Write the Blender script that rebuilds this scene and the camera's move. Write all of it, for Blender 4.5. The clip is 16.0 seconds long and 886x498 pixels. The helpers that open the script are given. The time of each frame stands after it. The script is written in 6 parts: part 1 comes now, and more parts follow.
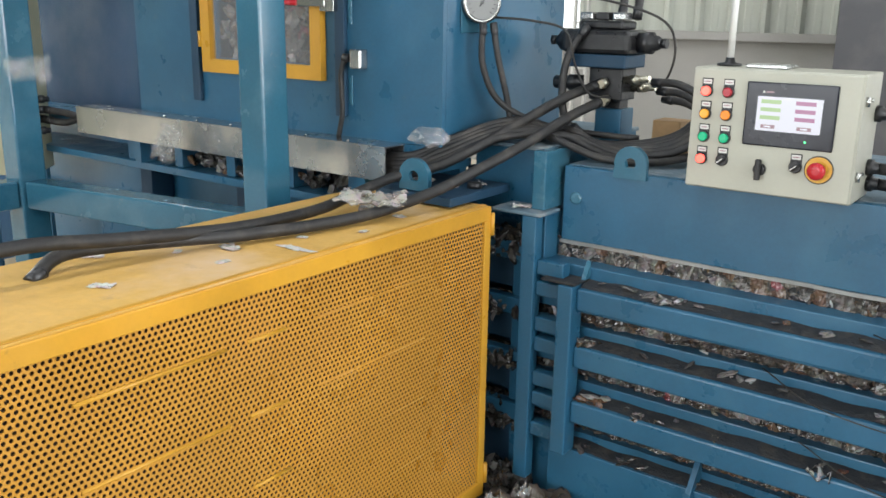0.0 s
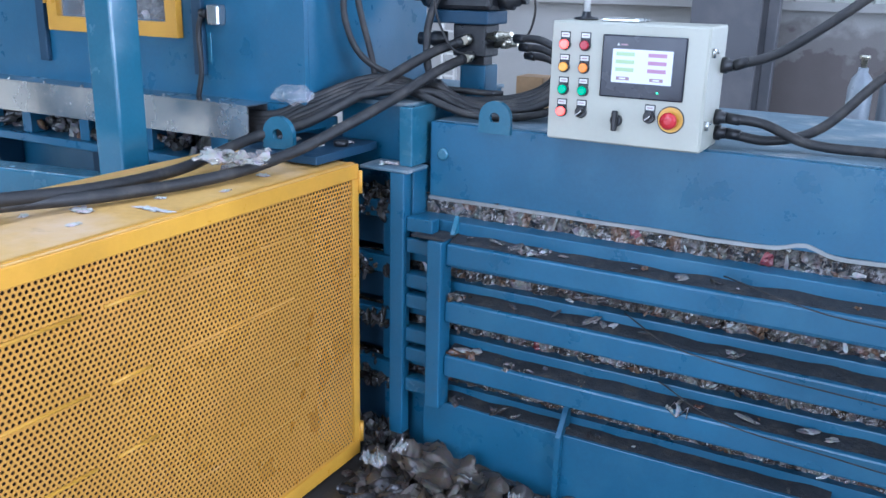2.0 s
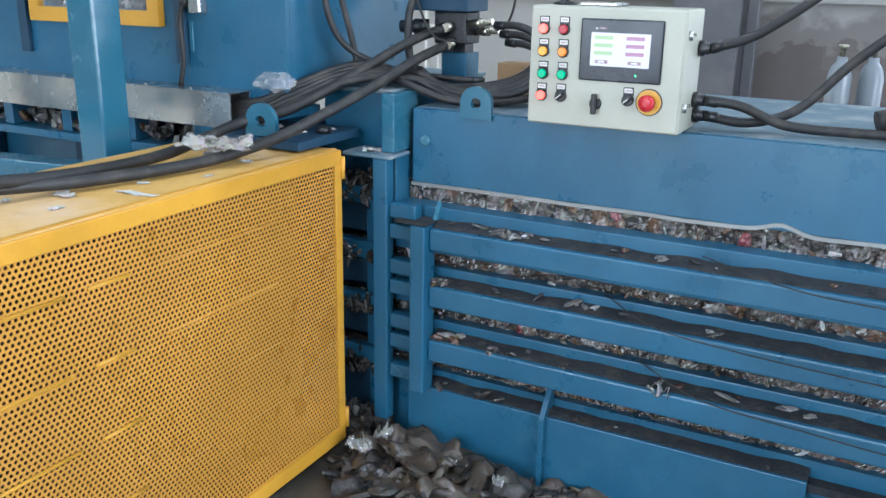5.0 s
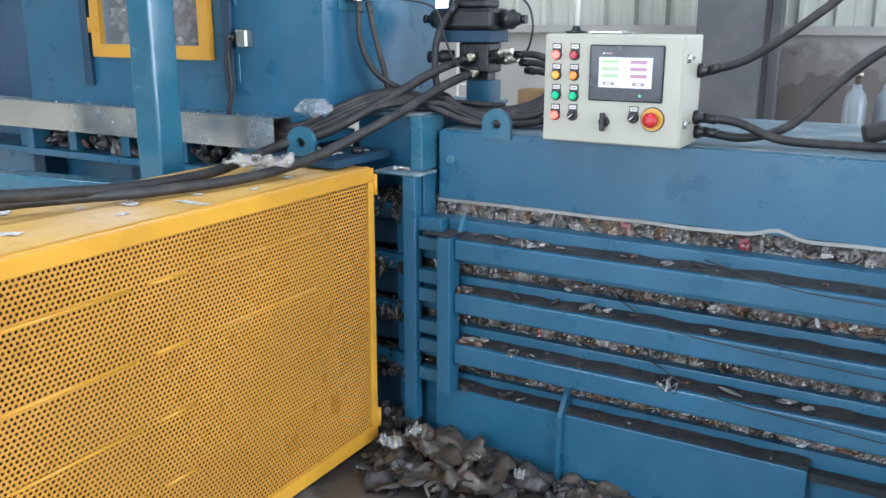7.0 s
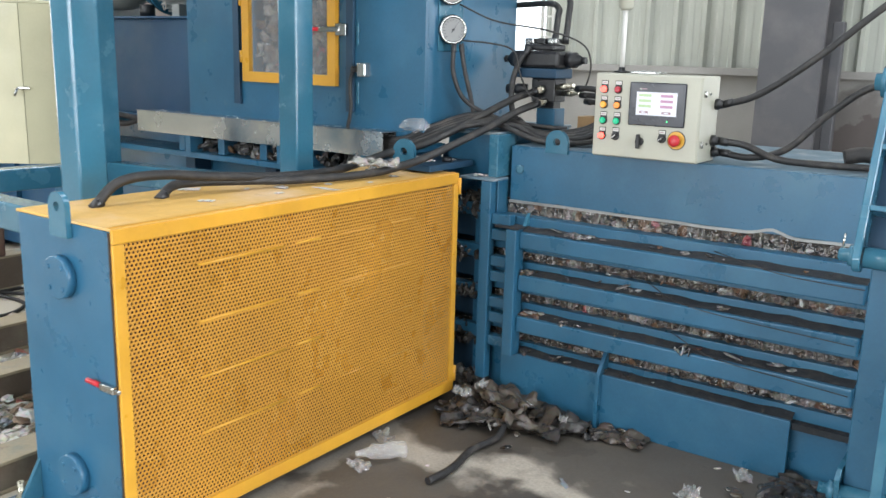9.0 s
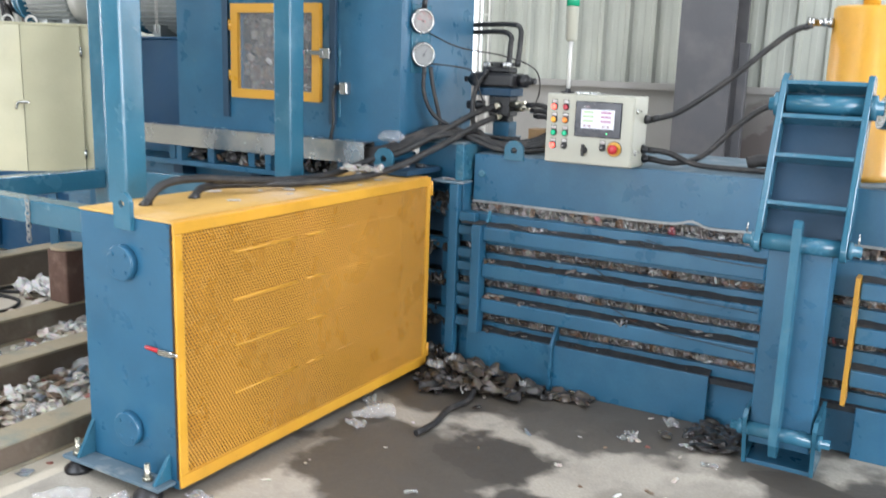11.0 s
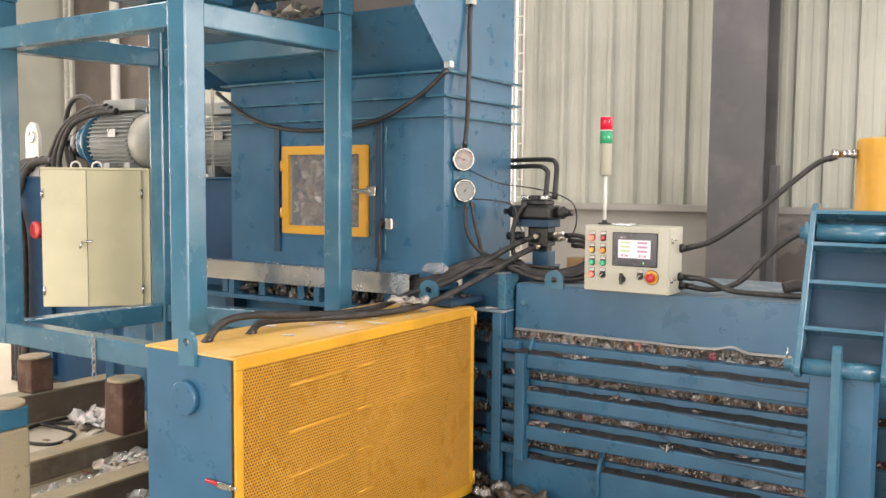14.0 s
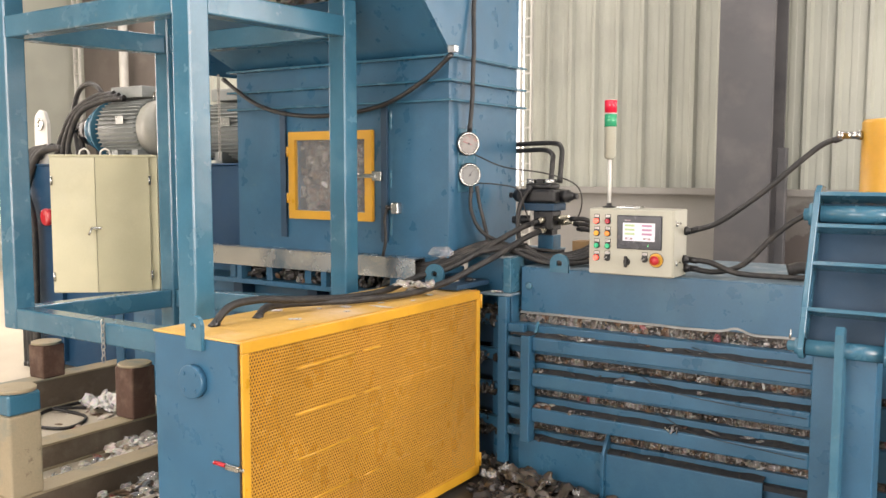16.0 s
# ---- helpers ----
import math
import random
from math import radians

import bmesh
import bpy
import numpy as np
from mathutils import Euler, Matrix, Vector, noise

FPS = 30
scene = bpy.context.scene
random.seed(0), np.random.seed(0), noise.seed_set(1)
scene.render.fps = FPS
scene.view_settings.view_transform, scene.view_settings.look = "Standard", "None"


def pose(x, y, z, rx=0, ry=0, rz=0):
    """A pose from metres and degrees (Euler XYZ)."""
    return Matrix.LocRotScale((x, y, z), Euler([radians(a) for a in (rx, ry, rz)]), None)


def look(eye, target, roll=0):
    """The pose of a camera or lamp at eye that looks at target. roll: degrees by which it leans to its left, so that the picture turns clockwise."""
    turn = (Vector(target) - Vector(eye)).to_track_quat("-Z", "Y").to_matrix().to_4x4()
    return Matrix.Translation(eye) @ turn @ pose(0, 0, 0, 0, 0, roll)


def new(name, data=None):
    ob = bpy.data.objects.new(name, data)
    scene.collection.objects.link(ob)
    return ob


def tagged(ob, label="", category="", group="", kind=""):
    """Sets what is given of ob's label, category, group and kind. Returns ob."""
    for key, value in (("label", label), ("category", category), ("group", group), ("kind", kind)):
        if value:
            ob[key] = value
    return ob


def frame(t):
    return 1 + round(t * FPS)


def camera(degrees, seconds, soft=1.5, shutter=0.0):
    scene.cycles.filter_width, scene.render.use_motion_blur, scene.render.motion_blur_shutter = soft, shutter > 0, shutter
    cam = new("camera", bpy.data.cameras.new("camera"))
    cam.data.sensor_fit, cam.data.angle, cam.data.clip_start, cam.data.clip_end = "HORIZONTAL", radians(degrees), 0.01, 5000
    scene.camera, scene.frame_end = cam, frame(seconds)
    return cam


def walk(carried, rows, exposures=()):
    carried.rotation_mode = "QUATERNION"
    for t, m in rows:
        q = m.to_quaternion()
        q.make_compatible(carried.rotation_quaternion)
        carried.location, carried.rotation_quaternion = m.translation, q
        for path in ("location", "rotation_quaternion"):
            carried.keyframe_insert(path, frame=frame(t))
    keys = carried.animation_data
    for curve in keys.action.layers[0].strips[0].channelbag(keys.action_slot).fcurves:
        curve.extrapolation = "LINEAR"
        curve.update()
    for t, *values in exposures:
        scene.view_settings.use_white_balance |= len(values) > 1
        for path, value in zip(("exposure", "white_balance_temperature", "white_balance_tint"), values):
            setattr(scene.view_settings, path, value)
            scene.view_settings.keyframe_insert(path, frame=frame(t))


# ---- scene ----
cam = camera(53.5, 16.0, soft=1.5, shutter=0.5)
PATH = [
    (0, (0.026, 0.178, 1.618), (-1.124, 1.728, 1.095), 0.9),
    (0.5, (0.045, 0.183, 1.598), (-1.073, 1.755, 1.067), 1.0),
    (1, (0.059, 0.192, 1.591), (-0.976, 1.81, 1.034), 1.4),
    (1.5, (0.055, 0.192, 1.582), (-0.889, 1.859, 1.007), 1.6),
    (2, (0.058, 0.195, 1.584), (-0.853, 1.876, 0.997), 1.3),
    (2.5, (0.055, 0.185, 1.578), (-0.848, 1.872, 0.996), 1.2),
    (3, (0.06, 0.188, 1.579), (-0.841, 1.872, 0.985), 1.3),
    (3.5, (0.06, 0.191, 1.575), (-0.835, 1.878, 0.981), 1.2),
    (4, (0.066, 0.187, 1.575), (-0.817, 1.881, 0.984), 1.2),
    (4.2, (0.073, 0.185, 1.58), (-0.808, 1.88, 0.987), 1.1),
    (6.3, (0.105, 0.116, 1.494), (-0.827, 1.793, 0.93), 0.1),
    (6.5, (0.138, 0.096, 1.501), (-0.818, 1.778, 0.995), 0.3),
    (7, (0.24, -0.033, 1.525), (-0.728, 1.642, 1.019), 0.1),
    (7.5, (0.359, -0.176, 1.532), (-0.646, 1.491, 1.069), -0.1),
    (8, (0.508, -0.337, 1.527), (-0.592, 1.268, 1.064), 1.3),
    (8.2, (0.566, -0.41, 1.523), (-0.57, 1.176, 1.081), 1.4),
    (10.3, (0.834, -1.193, 1.581), (-0.18, 0.468, 1.124), 1.8),
    (10.5, (0.86, -1.248, 1.578), (-0.115, 0.424, 1.074), 1.7),
    (11, (0.861, -1.405, 1.602), (-0.124, 0.286, 1.19), 1.9),
    (11.5, (0.825, -1.541, 1.66), (-0.247, 0.122, 1.365), 0.5),
    (12, (0.881, -1.561, 1.683), (-0.228, 0.101, 1.594), 1.4),
    (12.5, (0.907, -1.567, 1.686), (-0.183, 0.108, 1.606), 0.8),
    (13, (0.903, -1.566, 1.684), (-0.174, 0.117, 1.588), 0.9),
    (13.5, (0.899, -1.564, 1.684), (-0.172, 0.121, 1.565), 0.8),
    (14, (0.898, -1.556, 1.677), (-0.179, 0.123, 1.531), 0.5),
    (14.5, (0.897, -1.554, 1.677), (-0.193, 0.114, 1.51), 0.2),
    (15, (0.899, -1.55, 1.676), (-0.194, 0.116, 1.516), 0.0),
    (15.5, (0.906, -1.556, 1.675), (-0.177, 0.117, 1.506), 0.1),
    (16, (0.932, -1.561, 1.674), (-0.163, 0.103, 1.494), 0.1),
]
EXPOSURES = [
    (0.0, -0.12, 6500, 10),
    (0.5, -0.06, 6100, 10),
    (1.0, -0.02, 5700, 10),
    (1.5, 0.04, 5200, 10),
    (2.0, 0.06, 4950, 15),
    (3.5, 0.07, 5150, 14),
    (4.0, 0.08, 5600, 7),
    (6.3, 0.10, 5420, 10),
    (7.0, 0.11, 5750, 10),
    (7.5, 0.12, 5800, 10),
    (8.0, 0.06, 6400, 10),
    (10.5, 0.03, 6200, 12),
    (11.3, 0.12, 6300, 13),
    (12.0, 0.02, 7100, 16),
    (13.0, 0.05, 7500, 19),
    (16.0, 0.05, 7600, 19),
]
walk(cam, [(t, look(eye, target, roll)) for t, eye, target, roll in PATH], EXPOSURES)


# ---- the shed's light ----
world = bpy.data.worlds.new("world")
scene.world = world
world.use_nodes = True
wt = world.node_tree
sky = wt.nodes.new("ShaderNodeTexSky")
sky.sky_type, sky.sun_disc = "NISHITA", False
sky.sun_elevation, sky.sun_rotation = radians(45), radians(120)
wt.nodes["Background"].inputs["Strength"].default_value = 0.12
wt.links.new(sky.outputs["Color"], wt.nodes["Background"].inputs["Color"])


def area_lamp(name, m, w, h, power, color):
    data = bpy.data.lights.new(name, "AREA")
    data.shape, data.size, data.size_y, data.energy, data.color = "RECTANGLE", w, h, power, color
    ob = new(name, data)
    ob.matrix_world = m
    return ob


# daylight lamps in unseen openings: gates assumed right and behind the camera, roof strips
area_lamp("gate_daylight_right", look((8.95, -0.5, 2.6), (0, 0.5, 1.6)), 7.0, 4.6, 1240, (0.93, 0.97, 1.0))
area_lamp("gate_daylight_front", look((-2.0, -8.95, 2.8), (-1.0, 0, 2.0)), 9.0, 4.6, 960, (0.93, 0.97, 1.0))
# no gate known on the left; lamp added to lift the floor there
area_lamp("added_fill_left", look((-12.95, 1.0, 2.4), (-4, 1.5, 0.6)), 6.0, 4.2, 560, (1.0, 0.98, 0.94))
# no gate known here; lamp added to reflect in the tower frame
area_lamp("added_lamp_back", look((4.7, 8.26, 2.9), (3.0, 0, 2.0)), 4.0, 5.2, 430, (0.95, 0.98, 1.0))
for px, watts in ((-8.0, 850), (-2.0, 380), (4.0, 360)):
    area_lamp("roof_light_lamp", look((px, 0.5, 7.05), (px, 0.5, 0)), 1.1, 14.0, watts, (0.97, 0.99, 1.0))



# ---- materials ----
def material(name, base, rough=0.5, metal=0.0, spots=None, spot_scale=6.0, spot_amount=0.3, grain=0.06,
             grain_scale=90.0, bump=0.04, bump_scale=140.0, wear=None, wear_amount=0.0, island=0.0, obj=0.0, coat=0.0, detail=8.0):
    """Painted, metal or mineral surface: base colour, stains at one scale, grain at another, bump."""
    m = bpy.data.materials.new(name)
    m.use_nodes = True
    nt = m.node_tree
    b = nt.nodes["Principled BSDF"]
    co = nt.nodes.new("ShaderNodeTexCoord")

    def tex(scale, det=detail, rgh=0.6):
        n = nt.nodes.new("ShaderNodeTexNoise")
        n.inputs["Scale"].default_value, n.inputs["Detail"].default_value, n.inputs["Roughness"].default_value = scale, det, rgh
        nt.links.new(co.outputs["Object"], n.inputs["Vector"])
        return n

    def ramp(src, lo, hi):
        n = nt.nodes.new("ShaderNodeMapRange")
        n.inputs["From Min"].default_value, n.inputs["From Max"].default_value = lo, hi
        nt.links.new(src, n.inputs["Value"])
        return n.outputs["Result"]

    def mix(fac, a, c, mode="MIX"):
        n = nt.nodes.new("ShaderNodeMix")
        n.data_type, n.blend_type = "RGBA", mode
        for key, v in ((0, fac), (6, a), (7, c)):
            if hasattr(v, "is_output"):
                nt.links.new(v, n.inputs[key])
            else:
                n.inputs[key].default_value = v if key == 0 else (*v, 1)
        return n.outputs[2]

    def scaled(src, k):
        n = nt.nodes.new("ShaderNodeMath")
        n.operation = "MULTIPLY"
        nt.links.new(src, n.inputs[0])
        n.inputs[1].default_value = k
        return n.outputs[0]

    col = base
    dark = tuple(c * 0.6 for c in base)
    light = tuple(min(1, c * 1.35 + 0.01) for c in base)
    fine = tex(grain_scale, 4)
    col = mix(scaled(ramp(fine.outputs["Fac"], 0.3, 0.7), grain * 4), dark, base) if grain else base
    broad = tex(spot_scale * 0.35, 3)
    col = mix(scaled(ramp(broad.outputs["Fac"], 0.4, 0.75), 0.35), col, light)
    if spots:
        st = tex(spot_scale)
        col = mix(scaled(ramp(st.outputs["Fac"], 0.5, 0.72), spot_amount), col, spots)
    if wear:
        wn = tex(spot_scale * 3.1, 10, 0.75)
        col = mix(scaled(ramp(wn.outputs["Fac"], 0.62, 0.68), wear_amount), col, wear)
    if island or obj:
        src = nt.nodes.new("ShaderNodeNewGeometry").outputs["Random Per Island"] if island else nt.nodes.new("ShaderNodeObjectInfo").outputs["Random"]
        col = mix(scaled(src, island or obj), col, dark)
    nt.links.new(col, b.inputs["Base Color"])
    rn = tex(spot_scale * 1.7, 5)
    r = nt.nodes.new("ShaderNodeMapRange")
    r.inputs["To Min"].default_value, r.inputs["To Max"].default_value = max(0.03, rough - 0.1), min(1, rough + 0.12)
    r.inputs["From Min"].default_value, r.inputs["From Max"].default_value = 0.3, 0.7
    nt.links.new(rn.outputs["Fac"], r.inputs["Value"])
    nt.links.new(r.outputs["Result"], b.inputs["Roughness"])
    b.inputs["Metallic"].default_value = metal
    b.inputs["Coat Weight"].default_value = coat
    if bump:
        bn = tex(bump_scale, 4)
        bp = nt.nodes.new("ShaderNodeBump")
        bp.inputs["Strength"].default_value, bp.inputs["Distance"].default_value = bump, 0.01
        nt.links.new(bn.outputs["Fac"], bp.inputs["Height"])
        nt.links.new(bp.outputs["Normal"], b.inputs["Normal"])
    return m


def glow(name, color, strength, rough=0.25, body=None):
    m = bpy.data.materials.new(name)
    m.use_nodes = True
    b = m.node_tree.nodes["Principled BSDF"]
    b.inputs["Base Color"].default_value = (*(body or color), 1)
    b.inputs["Roughness"].default_value = rough
    b.inputs["Emission Color"].default_value = (*color, 1)
    b.inputs["Emission Strength"].default_value = strength
    return m


def glassy(name, color, rough=0.05, mixin=0.75):
    """A clear pane: glass gloss over a see-through body."""
    m = bpy.data.materials.new(name)
    m.use_nodes = True
    nt = m.node_tree
    b = nt.nodes["Principled BSDF"]
    b.inputs["Base Color"].default_value = (*color, 1)
    b.inputs["Roughness"].default_value = rough
    tr = nt.nodes.new("ShaderNodeBsdfTransparent")
    mx = nt.nodes.new("ShaderNodeMixShader")
    mx.inputs[0].default_value = mixin
    nt.links.new(b.outputs[0], mx.inputs[1])
    nt.links.new(tr.outputs[0], mx.inputs[2])
    nt.links.new(mx.outputs[0], nt.nodes["Material Output"].inputs["Surface"])
    return m


def scrap_material(name, tones, rough=0.22, bump=0.35):
    """Crumpled packaging: each piece takes one tone at random."""
    m = bpy.data.materials.new(name)
    m.use_nodes = True
    nt = m.node_tree
    b = nt.nodes["Principled BSDF"]
    geo = nt.nodes.new("ShaderNodeNewGeometry")
    cr = nt.nodes.new("ShaderNodeValToRGB")
    cr.color_ramp.interpolation = "CONSTANT"
    el = cr.color_ramp.elements
    while len(el) < len(tones):
        el.new(0.5)
    pos = 0.0
    for e, (w, c) in zip(el, tones):
        e.position, e.color = pos, (*c, 1)
        pos += w
    nt.links.new(geo.outputs["Random Per Island"], cr.inputs["Fac"])
    co = nt.nodes.new("ShaderNodeTexCoord")
    n = nt.nodes.new("ShaderNodeTexNoise")
    n.inputs["Scale"].default_value, n.inputs["Detail"].default_value = 45, 6
    nt.links.new(co.outputs["Object"], n.inputs["Vector"])
    mx = nt.nodes.new("ShaderNodeMix")
    mx.data_type, mx.blend_type = "RGBA", "MULTIPLY"
    mx.inputs[0].default_value = 0.5
    nt.links.new(cr.outputs["Color"], mx.inputs[6])
    nt.links.new(n.outputs["Color"], mx.inputs[7])
    nt.links.new(mx.outputs[2], b.inputs["Base Color"])
    b.inputs["Roughness"].default_value = rough
    bp = nt.nodes.new("ShaderNodeBump")
    bp.inputs["Strength"].default_value, bp.inputs["Distance"].default_value = bump, 0.02
    nt.links.new(n.outputs["Fac"], bp.inputs["Height"])
    nt.links.new(bp.outputs["Normal"], b.inputs["Normal"])
    return m


BLUE = material("blue_machine_paint", (0.027, 0.134, 0.240), 0.33, spots=(0.05, 0.15, 0.22), spot_scale=5, spot_amount=0.35, grain=0.05, bump=0.05,
                wear=(0.10, 0.13, 0.14), wear_amount=0.25)
BLUE2 = material("blue_frame_paint", (0.038, 0.165, 0.255), 0.20, spots=(0.10, 0.22, 0.28), spot_scale=4, spot_amount=0.4, grain=0.05, bump=0.05,
                 wear=(0.16, 0.2, 0.2), wear_amount=0.3, coat=0.15)
# dark blue parts, and shade painted into the press end gaps and lever back
DKBLUE = material("dark_blue_paint_and_shade", (0.009, 0.052, 0.105), 0.6, spots=(0.012, 0.04, 0.07), spot_scale=5, spot_amount=0.4)
DUSTY = material("dusty_blue_top", (0.13, 0.20, 0.25), 0.75, spots=(0.31, 0.32, 0.31), spot_scale=7, spot_amount=0.85, bump=0.2, bump_scale=60)
GRIME = material("grimy_ledge", (0.020, 0.024, 0.029), 0.9, spots=(0.055, 0.048, 0.040), spot_scale=22, spot_amount=0.8, bump=0.5, bump_scale=70)
YELLOW = material("yellow_paint", (0.76, 0.385, 0.034), 0.36, spots=(0.68, 0.30, 0.03), spot_scale=6, spot_amount=0.3, grain=0.03, bump=0.03,
                  wear=(0.22, 0.13, 0.03), wear_amount=0.35)
YELLOWTOP = material("dusty_yellow_paint", (0.80, 0.47, 0.12), 0.6, spots=(0.64, 0.46, 0.29), spot_scale=2.6, spot_amount=0.9, grain=0.08, grain_scale=40, bump=0.12,
                     wear=(0.40, 0.27, 0.15), wear_amount=0.45)
SHEET = material("yellow_perforated_sheet", (0.70, 0.335, 0.048), 0.30, spots=(0.56, 0.255, 0.052), spot_scale=2.5, spot_amount=0.35, grain=0.03, bump=0.0)
# near-black brown, the guard's inner shade put into its colour
INSIDE = material("shaded_guard_inside", (0.04, 0.02, 0.007), 0.85, spots=(0.016, 0.011, 0.006), spot_scale=3, spot_amount=0.6)
CREAM = material("cream_enamel", (0.50, 0.495, 0.41), 0.4, spots=(0.43, 0.42, 0.34), spot_scale=3, spot_amount=0.25, grain=0.02, bump=0.03)
CABINET = material("cream_cabinet_enamel", (0.62, 0.58, 0.38), 0.4, spots=(0.55, 0.5, 0.33), spot_scale=3, spot_amount=0.3, grain=0.02, bump=0.03)
GALV = material("galvanized_steel", (0.70, 0.71, 0.71), 0.22, 0.9, spots=(0.56, 0.58, 0.60), spot_scale=3, spot_amount=0.3, grain=0.02, bump=0.015)
LIP = material("bare_worn_steel", (0.36, 0.37, 0.36), 0.45, 0.4, spots=(0.2, 0.2, 0.19), spot_scale=12, spot_amount=0.6, bump=0.1)
TANKBLUE = material("navy_tank_paint", (0.011, 0.066, 0.145), 0.55, spots=(0.03, 0.08, 0.12), spot_scale=4, spot_amount=0.35, bump=0.05)
TANKBLUE.node_tree.nodes["Principled BSDF"].inputs["Specular IOR Level"].default_value = 0.15
STEEL = material("bright_steel", (0.62, 0.62, 0.60), 0.2, 1.0, grain=0.02, bump=0.02)
ZINC = material("zinc_fitting", (0.55, 0.52, 0.42), 0.3, 0.9, spots=(0.3, 0.28, 0.22), spot_scale=40, spot_amount=0.5, bump=0.02)
RUBBER = material("black_hose_rubber", (0.018, 0.017, 0.017), 0.55, spots=(0.10, 0.085, 0.07), spot_scale=14, spot_amount=0.45, bump=0.15, bump_scale=300)
BLACK = material("black_plastic", (0.012, 0.012, 0.014), 0.35, spots=(0.05, 0.05, 0.05), spot_scale=30, spot_amount=0.4, bump=0.03)
BEZEL = material("black_screen_bezel", (0.012, 0.014, 0.022), 0.22, bump=0.0, grain=0.0)
WHITE = material("white_plastic", (0.72, 0.71, 0.67), 0.4, bump=0.0, grain=0.02)
RUST = material("rusty_steel", (0.125, 0.062, 0.042), 0.75, spots=(0.20, 0.13, 0.09), spot_scale=9, spot_amount=0.7, bump=0.3, bump_scale=80)
OLDSTEEL = material("dusty_worn_steel", (0.44, 0.36, 0.235), 0.7, spots=(0.045, 0.13, 0.15), spot_scale=3.3, spot_amount=0.7, wear=(0.09, 0.05, 0.035), wear_amount=0.6, bump=0.2, bump_scale=80)
COWL = material("dull_cowl_paint", (0.30, 0.30, 0.265), 0.5, spots=(0.22, 0.22, 0.19), spot_scale=8, spot_amount=0.5)
GASGREY = material("pale_bottle_paint", (0.22, 0.25, 0.28), 0.35, spots=(0.24, 0.26, 0.28), spot_scale=5, spot_amount=0.5)
MOTOR = material("grey_motor_paint", (0.26, 0.28, 0.27), 0.45, spots=(0.14, 0.15, 0.15), spot_scale=9, spot_amount=0.5)
WALLSHEET = material("pale_cladding", (0.50, 0.52, 0.455), 0.45, spots=(0.41, 0.42, 0.365), spot_scale=1.3, spot_amount=0.5, grain=0.03, bump=0.03)
PLASTER = material("stained_plaster", (0.38, 0.37, 0.35), 0.85, spots=(0.29, 0.275, 0.26), spot_scale=1.8, spot_amount=0.7, bump=0.2, bump_scale=30)
COLUMN = material("grey_column_paint", (0.115, 0.115, 0.125), 0.5, spots=(0.16, 0.15, 0.15), spot_scale=2, spot_amount=0.5, grain=0.03)
BROWNWALL = material("brown_grey_sheet", (0.17, 0.145, 0.13), 0.6, spots=(0.19, 0.165, 0.15), spot_scale=2, spot_amount=0.6)
ROOFSHEET = material("roof_sheet", (0.34, 0.36, 0.36), 0.5, spots=(0.26, 0.27, 0.27), spot_scale=1.0, spot_amount=0.5)
RED = material("red_plastic", (0.38, 0.012, 0.02), 0.3, bump=0.0, grain=0.0)
DIAL = material("gauge_face", (0.30, 0.305, 0.30), 0.55, bump=0.0, grain=0.01)
CHAINM = material("dusty_chain_steel", (0.50, 0.48, 0.44), 0.5, 0.6, bump=0.1)
CARD = material("cardboard", (0.36, 0.22, 0.10), 0.8, spots=(0.28, 0.17, 0.08), spot_scale=9, spot_amount=0.5)
SCRAP = scrap_material("crumpled_plastic_scrap", [(0.30, (0.10, 0.092, 0.085)), (0.25, (0.19, 0.175, 0.165)), (0.17, (0.05, 0.045, 0.04)), (0.13, (0.34, 0.32, 0.30)),
                                                   (0.07, (0.15, 0.085, 0.05)), (0.05, (0.45, 0.44, 0.43)), (0.03, (0.13, 0.06, 0.045))])
SCRAPLIGHT = scrap_material("pale_plastic_scrap", [(0.33, (0.64, 0.57, 0.49)), (0.2, (0.78, 0.75, 0.70)), (0.2, (0.36, 0.29, 0.21)), (0.12, (0.22, 0.145, 0.09)),
                                                    (0.08, (0.75, 0.72, 0.66)), (0.02, (0.4, 0.14, 0.10)), (0.05, (0.22, 0.24, 0.26))], 0.35)
DARKFILM = scrap_material("dirty_grey_film", [(0.4, (0.040, 0.036, 0.033)), (0.3, (0.062, 0.057, 0.052)), (0.2, (0.028, 0.025, 0.022)), (0.1, (0.085, 0.068, 0.052))], 0.26, 0.25)
FILM = scrap_material("clear_plastic_film", [(0.5, (0.62, 0.61, 0.59)), (0.5, (0.78, 0.77, 0.75))], 0.07, 0.5)
PACKED = scrap_material("packed_clear_plastic", [(0.5, (0.14, 0.13, 0.12)), (0.5, (0.16, 0.15, 0.14))], 0.07, 0.9)


